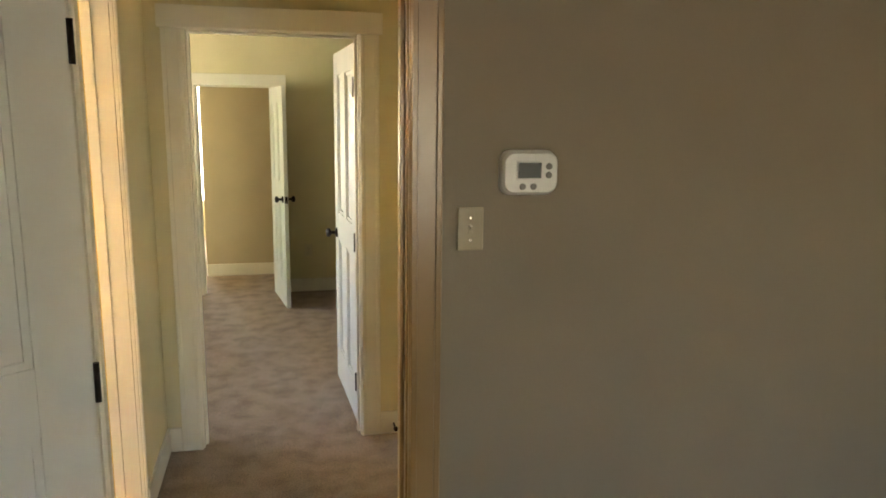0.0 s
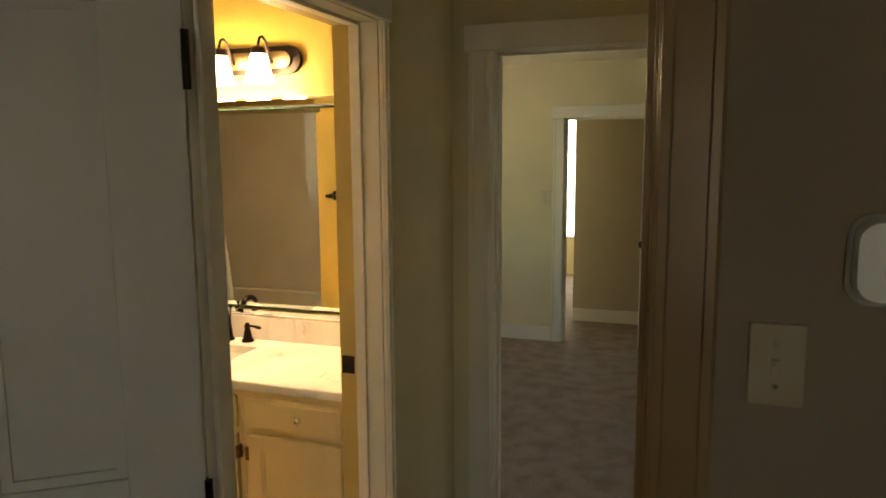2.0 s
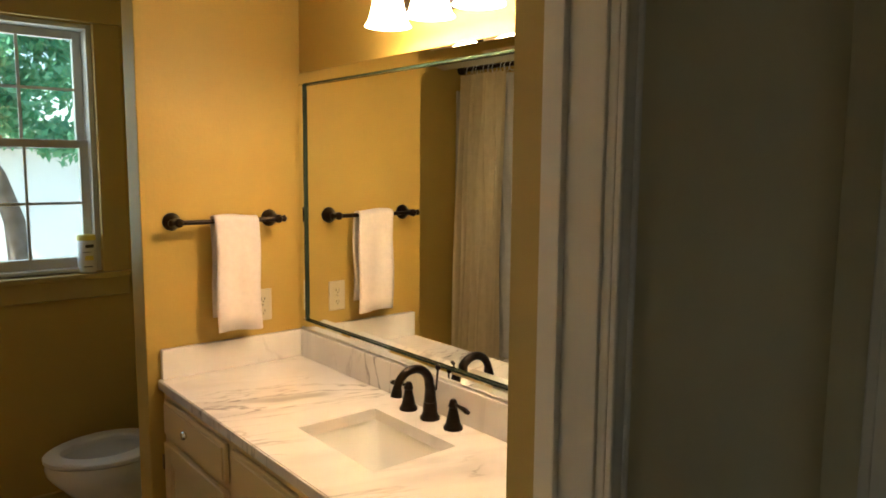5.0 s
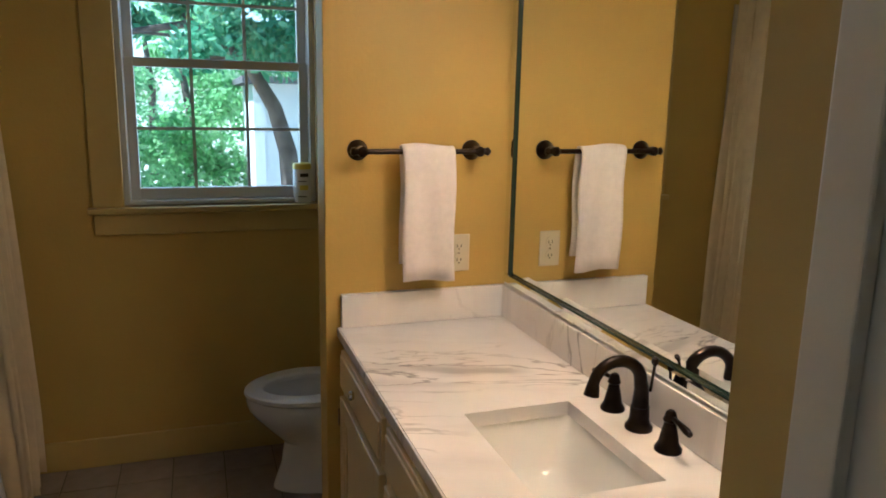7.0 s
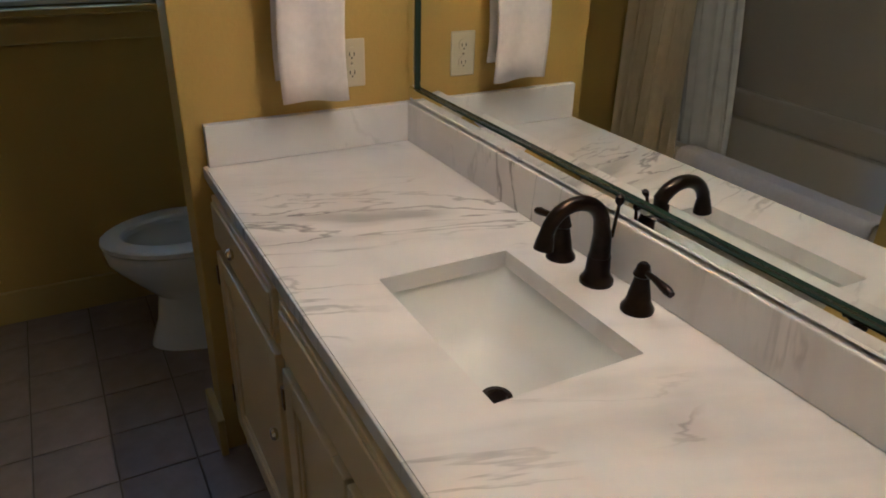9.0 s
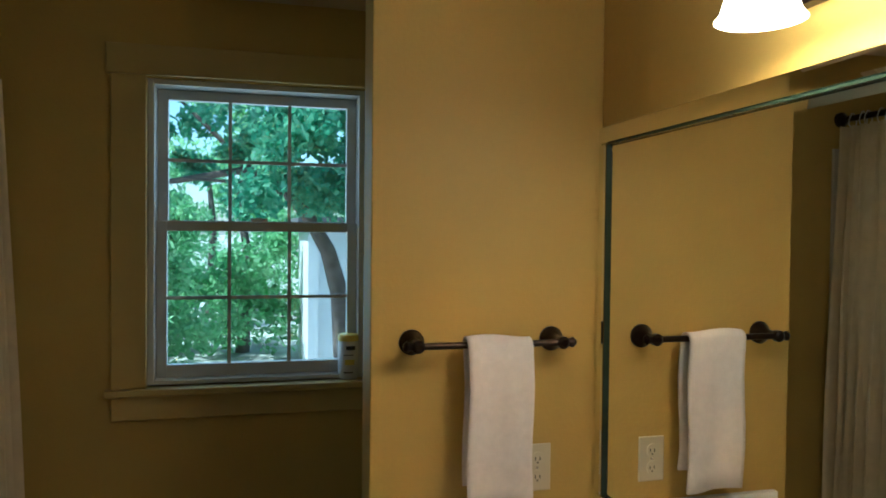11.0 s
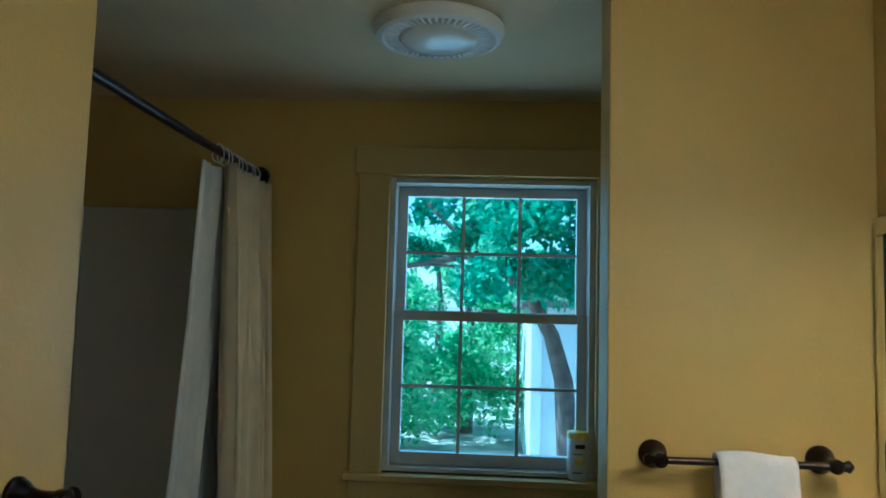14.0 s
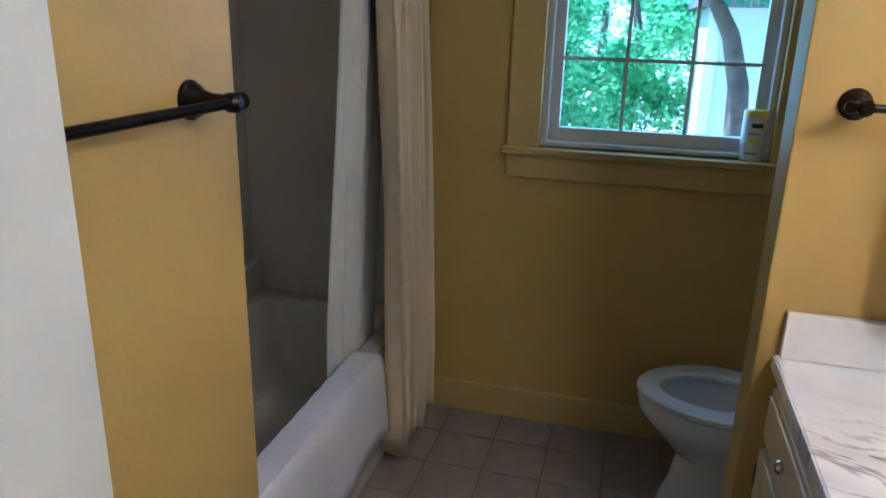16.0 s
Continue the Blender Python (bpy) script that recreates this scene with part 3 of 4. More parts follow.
# ---- switches, thermostat, outlet ----
def wall_plate(name, label, cat, toggle=True, mat=IVORY):
    """A plate in the x-z plane, facing -y, centred on its origin."""
    p = tagged(new(name), label, cat)
    boxes("plate", mat, [(-0.036, 0.036, -0.006, 0, -0.058, 0.058)], p, 0.003)
    if toggle:
        boxes("slot", mat, [(-0.006, 0.006, -0.008, -0.006, -0.013, 0.013)], p, 0.001)
        bm = bmesh.new()
        box(bm, -0.004, 0.004, -0.020, -0.006, 0.000, 0.009, 0.001)
        part("toggle", bm, mat, p, "small ivory toggle")
        for z in (-0.03, 0.03):
            bm = bmesh.new()
            lathe(bm, [(0.0035, 0), (0.003, 0.0015)], "Y", (0, -0.0075, z), 10)
            part("screw", bm, CHROME, p)
    else:
        for z in (-0.022, 0.022):
            bm = bmesh.new()
            lathe(bm, [(0.017, -0.009), (0.017, -0.006)], "Y", (0, 0, z), 20, sy=0.85)
            f = part("receptacle", bm, IVORY, p)
            for dx in (-0.006, 0.006):
                boxes("slot", BLACK, [(dx - 0.0012, dx + 0.0012, -0.0096, -0.009, z - 0.004, z + 0.005)], f)
            boxes("slot", BLACK, [(-0.002, 0.002, -0.0096, -0.009, z - 0.011, z - 0.007)], f)
        bm = bmesh.new()
        lathe(bm, [(0.003, 0), (0.0028, 0.0015)], "Y", (0, -0.0075, 0), 10)
        part("screw", bm, CHROME, p)
    return p


wall_plate("light_switch", "ivory toggle light switch, shade put into its colour, on the tan wall", "light switch", mat=SHADEDIVORY).matrix_world = pose(0.425, 1.465, 1.381)
wall_plate("light_switch", "ivory toggle light switch beside the far doorway", "light switch").matrix_world = pose(-0.915, 6.545, 1.255)
wall_plate("power_outlet", "ivory double power outlet above the marble backsplash", "outlet", False).matrix_world = pose(-2.47, 2.918, 1.060, 0, 0, 90)


def thermostat():
    t = thing("thermostat", "white wall thermostat with a dark display and four buttons", "thermostat")
    def rounded(x0, x1, z0, z1, y0, y1, r):
        bm = bmesh.new()
        pts = []
        for cx, cz, a0 in ((x1 - r, z1 - r, 0), (x0 + r, z1 - r, 90), (x0 + r, z0 + r, 180), (x1 - r, z0 + r, 270)):
            for k in range(6):
                a = radians(a0 + k * 18)
                pts.append((cx + r * math.cos(a), cz + r * math.sin(a)))
        lo = [bm.verts.new((x, y1, z)) for x, z in pts]
        mid_ = [bm.verts.new((x, y0 + 0.006, z)) for x, z in pts]
        cx, cz = (x0 + x1) / 2, (z0 + z1) / 2
        hi = [bm.verts.new((cx + (x - cx) * 0.95, y0, cz + (z - cz) * 0.93)) for x, z in pts]
        n = len(pts)
        for a, b in ((lo, mid_), (mid_, hi)):
            for i in range(n):
                bm.faces.new((a[i], a[(i + 1) % n], b[(i + 1) % n], b[i]))
        bm.faces.new(lo)
        bm.faces.new(hi)
        return bm
    part("base", rounded(-0.079, 0.079, -0.060, 0.060, -0.012, 0, 0.03), PLASTIC, t, smooth=True)
    part("body", rounded(-0.074, 0.076, -0.054, 0.055, -0.032, -0.012, 0.028), PLASTIC, t, smooth=True)
    boxes("display_bezel", PLASTIC, [(-0.040, 0.032, -0.0345, -0.031, -0.017, 0.032)], t, 0.002)
    boxes("display", SCREEN, [(-0.036, 0.028, -0.0355, -0.0345, -0.013, 0.028)], t)
    for x, z in ((0.050, 0.018), (0.050, -0.005), (-0.022, -0.035), (0.008, -0.035)):
        bm = bmesh.new()
        lathe(bm, [(0.008, -0.036), (0.009, -0.031)], "Y", (x, 0, z), 16)
        part("button", bm, BUTTON, t, "small grey button")
    t.matrix_world = pose(0.580, 1.465, 1.530)


thermostat()


# ---- vanity ----
CY = 2.572


def cabinet_knob(parent, x, z):
    bm = bmesh.new()
    lathe(bm, [(0.009, 0), (0.006, -0.004), (0.005, -0.014), (0.011, -0.019), (0.014, -0.025), (0.011, -0.031), (0.003, -0.033)], "Y", (x, CY - 0.018, z), 16)
    part("knob", bm, CHROME, parent, "satin nickel knob", True)


def cabinet(x0, x1, doors, drawer_knob, label):
    c = thing("vanity_cabinet", label, "cabinet", "vanity cabinets")
    boxes("body", CABINET, [(x0, x0 + 0.018, CY + 0.002, 3.083, 0.0, 0.815), (x1 - 0.018, x1, CY + 0.002, 3.083, 0.0, 0.815), (x0 + 0.018, x1 - 0.018, CY + 0.05, 3.083, 0.11, 0.128), (x0 + 0.018, x1 - 0.018, 3.07, 3.083, 0.128, 0.815)], c)
    boxes("face_frame", CABINET, [(x0 + 0.0005, x0 + 0.035, CY - 0.016, CY + 0.002, 0.105, 0.815), (x1 - 0.035, x1 - 0.0005, CY - 0.016, CY + 0.002, 0.105, 0.815), (x0 + 0.035, x1 - 0.035, CY - 0.016, CY + 0.002, 0.785, 0.815),
                               (x0 + 0.035, x1 - 0.035, CY - 0.016, CY + 0.002, 0.105, 0.135), (x0 + 0.035, x1 - 0.035, CY - 0.016, CY + 0.002, 0.640, 0.670)], c, 0.0008)
    boxes("toe_kick", CABINET, [(x0 + 0.018, x1 - 0.018, CY + 0.06, CY + 0.075, 0, 0.11)], c)
    def front(name, a, b, z0, z1, recess):
        bm = bmesh.new()
        y0 = CY - 0.036
        if recess:
            w = 0.055
            box(bm, a + w, b - w, CY - 0.026, CY - 0.019, z0 + w, z1 - w)
            box(bm, a + w, a + w + 0.012, y0 + 0.004, CY - 0.026, z0 + w, z1 - w, 0.002)
            box(bm, b - w - 0.012, b - w, y0 + 0.004, CY - 0.026, z0 + w, z1 - w, 0.002)
            box(bm, a + w + 0.012, b - w - 0.012, y0 + 0.004, CY - 0.026, z0 + w, z0 + w + 0.012, 0.002)
            box(bm, a + w + 0.012, b - w - 0.012, y0 + 0.004, CY - 0.026, z1 - w - 0.012, z1 - w, 0.002)
            f = part(name, bm, CABINET, c)
            for nm, sp in (("stile", (a, a + w, y0, CY - 0.017, z0, z1)), ("stile", (b - w, b, y0, CY - 0.017, z0, z1)), ("rail", (a + w, b - w, y0, CY - 0.017, z0, z0 + w)), ("rail", (a + w, b - w, y0, CY - 0.017, z1 - w, z1))):
                boxes(nm, CABINET, [sp], f, 0.003)
        else:
            box(bm, a, b, y0 + 0.006, CY - 0.017, z0, z1, 0.003)
            box(bm, a + 0.012, b - 0.012, y0, y0 + 0.006, z0 + 0.012, z1 - 0.012, 0.003)
            f = part(name, bm, CABINET, c)
        return f
    f = front("drawer_front", x0 + 0.022, x1 - 0.022, 0.672, 0.792, False)
    if drawer_knob is not None:
        cabinet_knob(f, drawer_knob, 0.733)
    for a, b, kx, hx in doors:
        dd = front("door", a, b, 0.125, 0.650, True)
        cabinet_knob(dd, kx, 0.43 if kx > -2.0 else 0.38)
        for hz in (0.22, 0.58):
            bm = bmesh.new()
            box(bm, hx - 0.007, hx + 0.007, CY - 0.040, CY - 0.014, hz - 0.025, hz + 0.025, 0.002)
            part("hinge", bm, BRASSPLATE, dd, "small antique brass hinge")


cabinet(-2.452, -1.912, [(-2.425, -1.934, -1.975, -2.428)], -2.22, "cream vanity cabinet with one drawer and door")
cabinet(-1.912, -1.222, [(-1.888, -1.572, -1.600, -1.890), (-1.562, -1.244, -1.534, -1.242)], None, "cream sink cabinet with two doors and nickel knobs")
cabinet(-1.222, -0.795, [(-1.198, -0.818, -0.85, -1.201)], -0.985, "cream vanity cabinet with drawer and nickel knob")
boxes_f = boxes("filler_strip", CABINET, [(-2.469, -2.4525, CY - 0.014, CY + 0.02, 0.0, 0.815)])
tagged(boxes_f, "narrow cream filler strip beside the vanity", "cabinet")

SK = (-1.785, -1.415, 2.690, 2.945)
ct = thing("countertop", "white veined marble vanity countertop with backsplash", "countertop")
x0, x1, y0, y1 = -2.468, -0.792, 2.543, 3.083
a, b, c0, d0 = SK
boxes("slab", MARBLE, [(x0, a, y0, y1, 0.817, 0.85), (b, x1, y0, y1, 0.817, 0.85), (a, b, y0, c0, 0.817, 0.85), (a, b, d0, y1, 0.817, 0.85)], ct)
boxes("edge", MARBLE, [(x0, x1, y0 - 0.005, y0 + 0.0005, 0.819, 0.8485)], ct, 0.002)
boxes("backsplash", MARBLE, [(x0 + 0.022, x1, y1 - 0.022, y1, 0.851, 0.952)], ct, 0.002)
boxes("side_splash", MARBLE, [(x0, x0 + 0.0215, y0 + 0.006, y1, 0.851, 0.952)], ct, 0.002)


def sink():
    s = thing("sink", "white rectangular undermount porcelain sink with dark drain", "sink")
    bm = bmesh.new()
    loops = []
    for inset, z, r in ((-0.016, 0.8155, 0.02), (-0.006, 0.8155, 0.02), (0.000, 0.800, 0.025), (0.022, 0.715, 0.045), (0.050, 0.690, 0.05), (0.12, 0.683, 0.006)):
        ring = []
        ax, bx, ay, by = a + inset, b - inset, c0 + min(inset, 0.115), d0 - min(inset, 0.115)
        for cx, cy, a0 in ((bx - r, by - r, 0), (ax + r, by - r, 90), (ax + r, ay + r, 180), (bx - r, ay + r, 270)):
            for k in range(5):
                t = radians(a0 + k * 22.5)
                ring.append(bm.verts.new((cx + r * math.cos(t), cy + r * math.sin(t), z)))
        loops.append(ring)
    for p, q in zip(loops, loops[1:]):
        for i in range(len(p)):
            bm.faces.new((p[i], p[(i + 1) % len(p)], q[(i + 1) % len(q)], q[i]))
    bm.faces.new(loops[-1])
    part("basin", bm, PORC, s, smooth=True)
    bm = bmesh.new()
    lathe(bm, [(0.026, 0.6835), (0.027, 0.688), (0.018, 0.689), (0.016, 0.686)], "Z", ((a + b) / 2, 2.82, 0), 20)
    part("drain", bm, BRONZE, s, "dark bronze drain", True)


sink()


def faucet():
    f = thing("faucet", "dark bronze widespread bathroom faucet with two lever handles", "faucet")
    fx, fy = -1.617, 3.020
    def base(x):
        bm = bmesh.new()
        lathe(bm, [(0.027, 0.850), (0.027, 0.856), (0.023, 0.862), (0.020, 0.868), (0.017, 0.885), (0.0125, 0.905), (0.012, 0.910), (0.015, 0.914), (0.012, 0.922), (0.010, 0.930), (0.006, 0.934)], "Z", (x, fy, 0), 24)
        return bm
    bm = bmesh.new()
    lathe(bm, [(0.029, 0.850), (0.029, 0.857), (0.024, 0.863), (0.021, 0.872), (0.0195, 0.90)], "Z", (fx, fy, 0), 24)
    pts = [(fx, fy, 0.895), (fx, fy, 0.94), (fx, fy - 0.004, 0.955)]
    rad = [0.0185, 0.0155, 0.0140]
    for k in range(1, 13):
        t = radians(k * 14)
        pts.append((fx, fy - 0.004 - 0.056 * (1 - math.cos(t)), 0.955 + 0.050 * math.sin(t)))
        rad.append(0.0140 - 0.0002 * k)
    lastp = pts[-1]
    pts += [(fx, lastp[1] - 0.002, lastp[2] - 0.014), (fx, lastp[1] - 0.004, lastp[2] - 0.028)]
    rad += [0.0145, 0.0165]
    tube(bm, pts, rad, 16)
    part("spout", bm, BRONZE, f, smooth=True)
    for x, s in ((fx - 0.102, -1), (fx + 0.102, 1)):
        h = part("handle", base(x), BRONZE, f, smooth=True)
        bm = bmesh.new()
        tube(bm, [(x, fy, 0.921), (x + s * 0.03, fy - 0.004, 0.921), (x + s * 0.062, fy - 0.008, 0.918), (x + s * 0.072, fy - 0.009, 0.916)], [0.0045, 0.0055, 0.008, 0.006], 10)
        part("lever", bm, BRONZE, h, smooth=True)
    bm = bmesh.new()
    tube(bm, [(fx, fy + 0.022, 0.93), (fx, fy + 0.028, 0.99)], 0.003, 8)
    lathe(bm, [(0.003, 0.985), (0.008, 0.993), (0.007, 1.002), (0.002, 1.006)], "Z", (fx, fy + 0.028, 0), 12)
    part("lift_rod", bm, BRONZE, f, smooth=True)


faucet()

# mirror
mir = thing("wall_mirror", "large wall mirror with a mirrored frame above the backsplash", "mirror")
MX0, MX1, MZ0, MZ1, MY = -2.466, -0.80, 0.956, 1.895, 3.083
fw = 0.042
for nm, sp in (("frame_rail", (MX0, MX1, MY - 0.016, MY, MZ1 - fw, MZ1)), ("frame_rail", (MX0, MX1, MY - 0.016, MY, MZ0, MZ0 + 0.034)),
               ("frame_stile", (MX0, MX0 + fw, MY - 0.0155, MY, MZ0 + 0.034, MZ1 - fw)), ("frame_stile", (MX1 - fw, MX1, MY - 0.0155, MY, MZ0 + 0.034, MZ1 - fw))):
    boxes(nm, MIRROR, [sp], mir, 0.009)
for sp in ((MX0 + fw, MX1 - fw, MY - 0.0145, MY - 0.002, MZ1 - fw - 0.005, MZ1 - fw), (MX0 + fw, MX1 - fw, MY - 0.0145, MY - 0.002, MZ0 + 0.034, MZ0 + 0.038), (MX0 + fw, MX0 + fw + 0.006, MY - 0.0145, MY - 0.002, MZ0 + 0.038, MZ1 - fw - 0.005)):
    boxes("dark_bead", EDGE, [sp], mir, 0.0, "dark green glass edge")
bm = bmesh.new()
gx0, gx1, gz0, gz1, bv = MX0 + fw, MX1 - fw, MZ0 + 0.034, MZ1 - fw, 0.024
outer = [bm.verts.new(p) for p in ((gx0, MY - 0.006, gz0), (gx1, MY - 0.006, gz0), (gx1, MY - 0.006, gz1), (gx0, MY - 0.006, gz1))]
inner = [bm.verts.new(p) for p in ((gx0 + bv, MY - 0.0085, gz0 + bv), (gx1 - bv, MY - 0.0085, gz0 + bv), (gx1 - bv, MY - 0.0085, gz1 - bv), (gx0 + bv, MY - 0.0085, gz1 - bv))]
back = [bm.verts.new(v.co + Vector((0, 0.005, 0))) for v in outer]
for i in range(4):
    j = (i + 1) % 4
    bm.faces.new((outer[i], outer[j], inner[j], inner[i]))
    bm.faces.new((back[i], back[j], outer[j], outer[i]))
bm.faces.new(inner)
bm.faces.new(back)
part("mirror_glass", bm, MIRROR, mir, "bevelled mirror glass")


# ---- vanity light ----
def vanity_light():
    L = thing("vanity_light", "dark bronze wall light with three lit frosted glass shades", "wall light")
    cx, zz = -1.545, 2.045
    def plate(hw, hh, y0, y1):
        bm = bmesh.new()
        n = 12
        pts = []
        for s, c in ((1, cx + hw - hh), (-1, cx - hw + hh)):
            for k in range(n + 1):
                t = -math.pi / 2 + math.pi * k / n
                pts.append((c + s * hh * math.cos(t), zz + s * hh * math.sin(t)))
        lo = [bm.verts.new((x, y1, z)) for x, z in pts]
        hi = [bm.verts.new((x, y0, z)) for x, z in pts]
        m = len(pts)
        for i in range(m):
            bm.faces.new((lo[i], lo[(i + 1) % m], hi[(i + 1) % m], hi[i]))
        bm.faces.new(hi)
        bm.faces.new(lo)
        return bm
    part("back_plate", plate(0.31, 0.056, 3.062, 3.085), BRONZE, L)
    part("raised_plate", plate(0.27, 0.034, 3.050, 3.062), BRASSPLATE, L)
    for k in (-1, 0, 1):
        x = cx + 0.185 * k
        y = 2.955
        pts = [(x, 3.052, 2.035), (x, 3.035, 2.045), (x, 3.022, 2.085), (x, 3.008, 2.115), (x, 2.985, 2.130), (x, 2.965, 2.122), (x, y, 2.100), (x, y, 2.085)]
        bm = bmesh.new()
        tube(bm, pts, 0.006, 10)
        arm = part("arm", bm, BRONZE, L, smooth=True)
        bm = bmesh.new()
        lathe(bm, [(0.010, 2.090), (0.026, 2.082), (0.031, 2.070), (0.031, 2.058), (0.026, 2.054)], "Z", (x, y, 0), 20)
        part("cap", bm, BRONZE, arm, smooth=True)
        bm = bmesh.new()
        prof = [(0.027, 2.060), (0.033, 2.05), (0.040, 2.02), (0.047, 1.985), (0.056, 1.955), (0.064, 1.945), (0.062, 1.945), (0.053, 1.957), (0.044, 1.986), (0.037, 2.02), (0.030, 2.048), (0.012, 2.056)]
        lathe(bm, prof, "Z", (x, y, 0), 28, cap=False)
        part("shade", bm, SHADE, arm, "lit bell-shaped frosted glass shade", True)
        bl = new("vanity_bulb", bpy.data.lights.new("vanity_bulb", "POINT"))
        bl.data.energy = 0.9
        bl.data.color = (1.0, 0.79, 0.53)
        bl.data.shadow_soft_size = 0.02
        bl.location = (x, y, 1.962)


vanity_light()


# ---- towel bars and towels ----
def towel_bar(length, label, finial=True):
    """Along local x, wall at y = 0, bar at y = -0.072."""
    t = thing("towel_bar", label, "towel bar", "bathroom towel bars")
    for sx in (0, length):
        bm = bmesh.new()
        lathe(bm, [(0.030, 0), (0.030, -0.006), (0.025, -0.012), (0.024, -0.016), (0.016, -0.024), (0.012, -0.040), (0.012, -0.060), (0.015, -0.066), (0.015, -0.080), (0.008, -0.086)], "Y", (sx, 0, 0), 24)
        part("post", bm, BRONZE, t, smooth=True)
    bm = bmesh.new()
    lathe(bm, [(0.006, -0.034), (0.013, -0.026), (0.010, -0.018), (0.008, -0.010), (0.008, length + 0.010), (0.010, length + 0.018), (0.013, length + 0.026), (0.006, length + 0.034)], "X", (0, -0.072, 0), 16)
    part("bar", bm, BRONZE, t, smooth=True)
    return t


towel_bar(0.350, "dark bronze towel bar on the partition wall").matrix_world = pose(-2.47, 2.601, 1.376, 0, 0, 90)
towel_bar(0.610, "dark bronze towel bar on the golden wall by the tub").matrix_world = pose(-1.285, 1.565, 1.385, 0, 0, 180)


def towel():
    bm = bmesh.new()
    x = -2.398
    prof = [(0.021, 1.045)]
    for z in (1.10, 1.16, 1.22, 1.28, 1.33, 1.372):
        prof.append((0.0165, z))
    for k in range(7):
        t = radians(180 * k / 6)
        prof.append((0.0165 * math.cos(t), 1.376 + 0.0125 * math.sin(t)))
    for z in (1.33, 1.28, 1.22, 1.16, 1.10, 1.05, 1.0):
        prof.append((-0.0165, z))
    ny = 14
    grid = []
    for i, (dx, z) in enumerate(prof):
        row = []
        for j in range(ny + 1):
            f = j / ny
            y = 2.715 + 0.155 * f + 0.003 * math.sin(z * 21)
            w = 0.0035 * math.sin(f * 9 + z * 6) * min(1.0, max(0.0, (1.37 - z) * 5))
            row.append(bm.verts.new((x - dx + w, y, z + 0.004 * math.sin(f * 5))))
        grid.append(row)
    for p, q in zip(grid, grid[1:]):
        for j in range(ny):
            bm.faces.new((p[j], p[j + 1], q[j + 1], q[j]))
    bmesh.ops.recalc_face_normals(bm, faces=bm.faces)
    ob = part("hand_towel", bm, CLOTHW, smooth=True)
    md = ob.modifiers.new("thick", "SOLIDIFY")
    md.thickness = 0.008
    md.offset = 1.0
    tagged(ob, "white folded hand towel hanging on a bronze bar", "towel")


towel()


# ---- toilet ----
def toilet():
    t = thing("toilet", "white porcelain toilet with its lid up", "toilet")
    cx, yf = -3.115, 2.300
    def egg(bm, z, w, l, yc, n=28, off=0.0):
        ring = []
        for k in range(n):
            a = 2 * math.pi * k / n
            c, s = math.cos(a), math.sin(a)
            yy = s * (l if s < 0 else l * 0.92)
            xx = w * c * (1 - 0.10 * max(0.0, -s))
            ring.append(bm.verts.new((cx + xx, yc + yy, z)))
        return ring
    def loft(rings, bm, cap=True):
        for p, q in zip(rings, rings[1:]):
            for i in range(len(p)):
                bm.faces.new((p[i], p[(i + 1) % len(p)], q[(i + 1) % len(q)], q[i]))
        if cap:
            bm.faces.new(rings[0][::-1])
    bm = bmesh.new()
    yc = yf + 0.235
    loft([egg(bm, 0.0, 0.112, 0.225, yc + 0.085), egg(bm, 0.02, 0.108, 0.221, yc + 0.085), egg(bm, 0.10, 0.094, 0.192, yc + 0.085), egg(bm, 0.19, 0.098, 0.178, yc + 0.085), egg(bm, 0.25, 0.132, 0.200, yc + 0.050), egg(bm, 0.31, 0.168, 0.222, yc + 0.018), egg(bm, 0.345, 0.182, 0.233, yc + 0.004),
          egg(bm, 0.375, 0.185, 0.235, yc), egg(bm, 0.393, 0.183, 0.233, yc), egg(bm, 0.395, 0.135, 0.18, yc - 0.005), egg(bm, 0.33, 0.12, 0.16, yc), egg(bm, 0.24, 0.07, 0.09, yc + 0.02), egg(bm, 0.22, 0.02, 0.03, yc + 0.02)], bm)
    part("bowl", bm, PORC, t, smooth=True)
    bm = bmesh.new()
    loft([egg(bm, 0.398, 0.186, 0.236, yc), egg(bm, 0.402, 0.190, 0.240, yc), egg(bm, 0.415, 0.190, 0.240, yc), egg(bm, 0.421, 0.182, 0.232, yc), egg(bm, 0.421, 0.125, 0.172, yc - 0.005), egg(bm, 0.414, 0.118, 0.165, yc - 0.005), egg(bm, 0.398, 0.118, 0.165, yc - 0.005)], bm, False)
    part("seat", bm, PLASTIC, t, "white toilet seat", True)
    boxes("pedestal_back", PORC, [(cx - 0.10, cx + 0.10, 2.70, 2.95, 0.0, 0.37)], t, 0.03)
    boxes("tank", PORC, [(cx - 0.20, cx + 0.20, 2.88, 3.075, 0.38, 0.735)], t, 0.02)
    boxes("tank_lid", PORC, [(cx - 0.21, cx + 0.21, 2.87, 3.082, 0.736, 0.77)], t, 0.012)
    bm = bmesh.new()
    loft([egg(bm, 0, 0.185, 0.235, 0), egg(bm, 0.018, 0.185, 0.235, 0)], bm)
    bm.faces.new([v for v in bm.verts][-28:])
    for v in bm.verts:
        v.co = Vector((v.co.x, 2.845 + v.co.z * 1.0 + (v.co.y + 0.235) * -0.03, 0.43 + (v.co.y + 0.235) * 0.98))
    part("lid", bm, PLASTIC, t, "white raised lid", True)
    bm = bmesh.new()
    tube(bm, [(cx - 0.14, 2.878, 0.68), (cx - 0.14, 2.862, 0.68), (cx - 0.09, 2.858, 0.675)], 0.006, 8)
    part("flush_lever", bm, CHROME, t, smooth=True)


toilet()


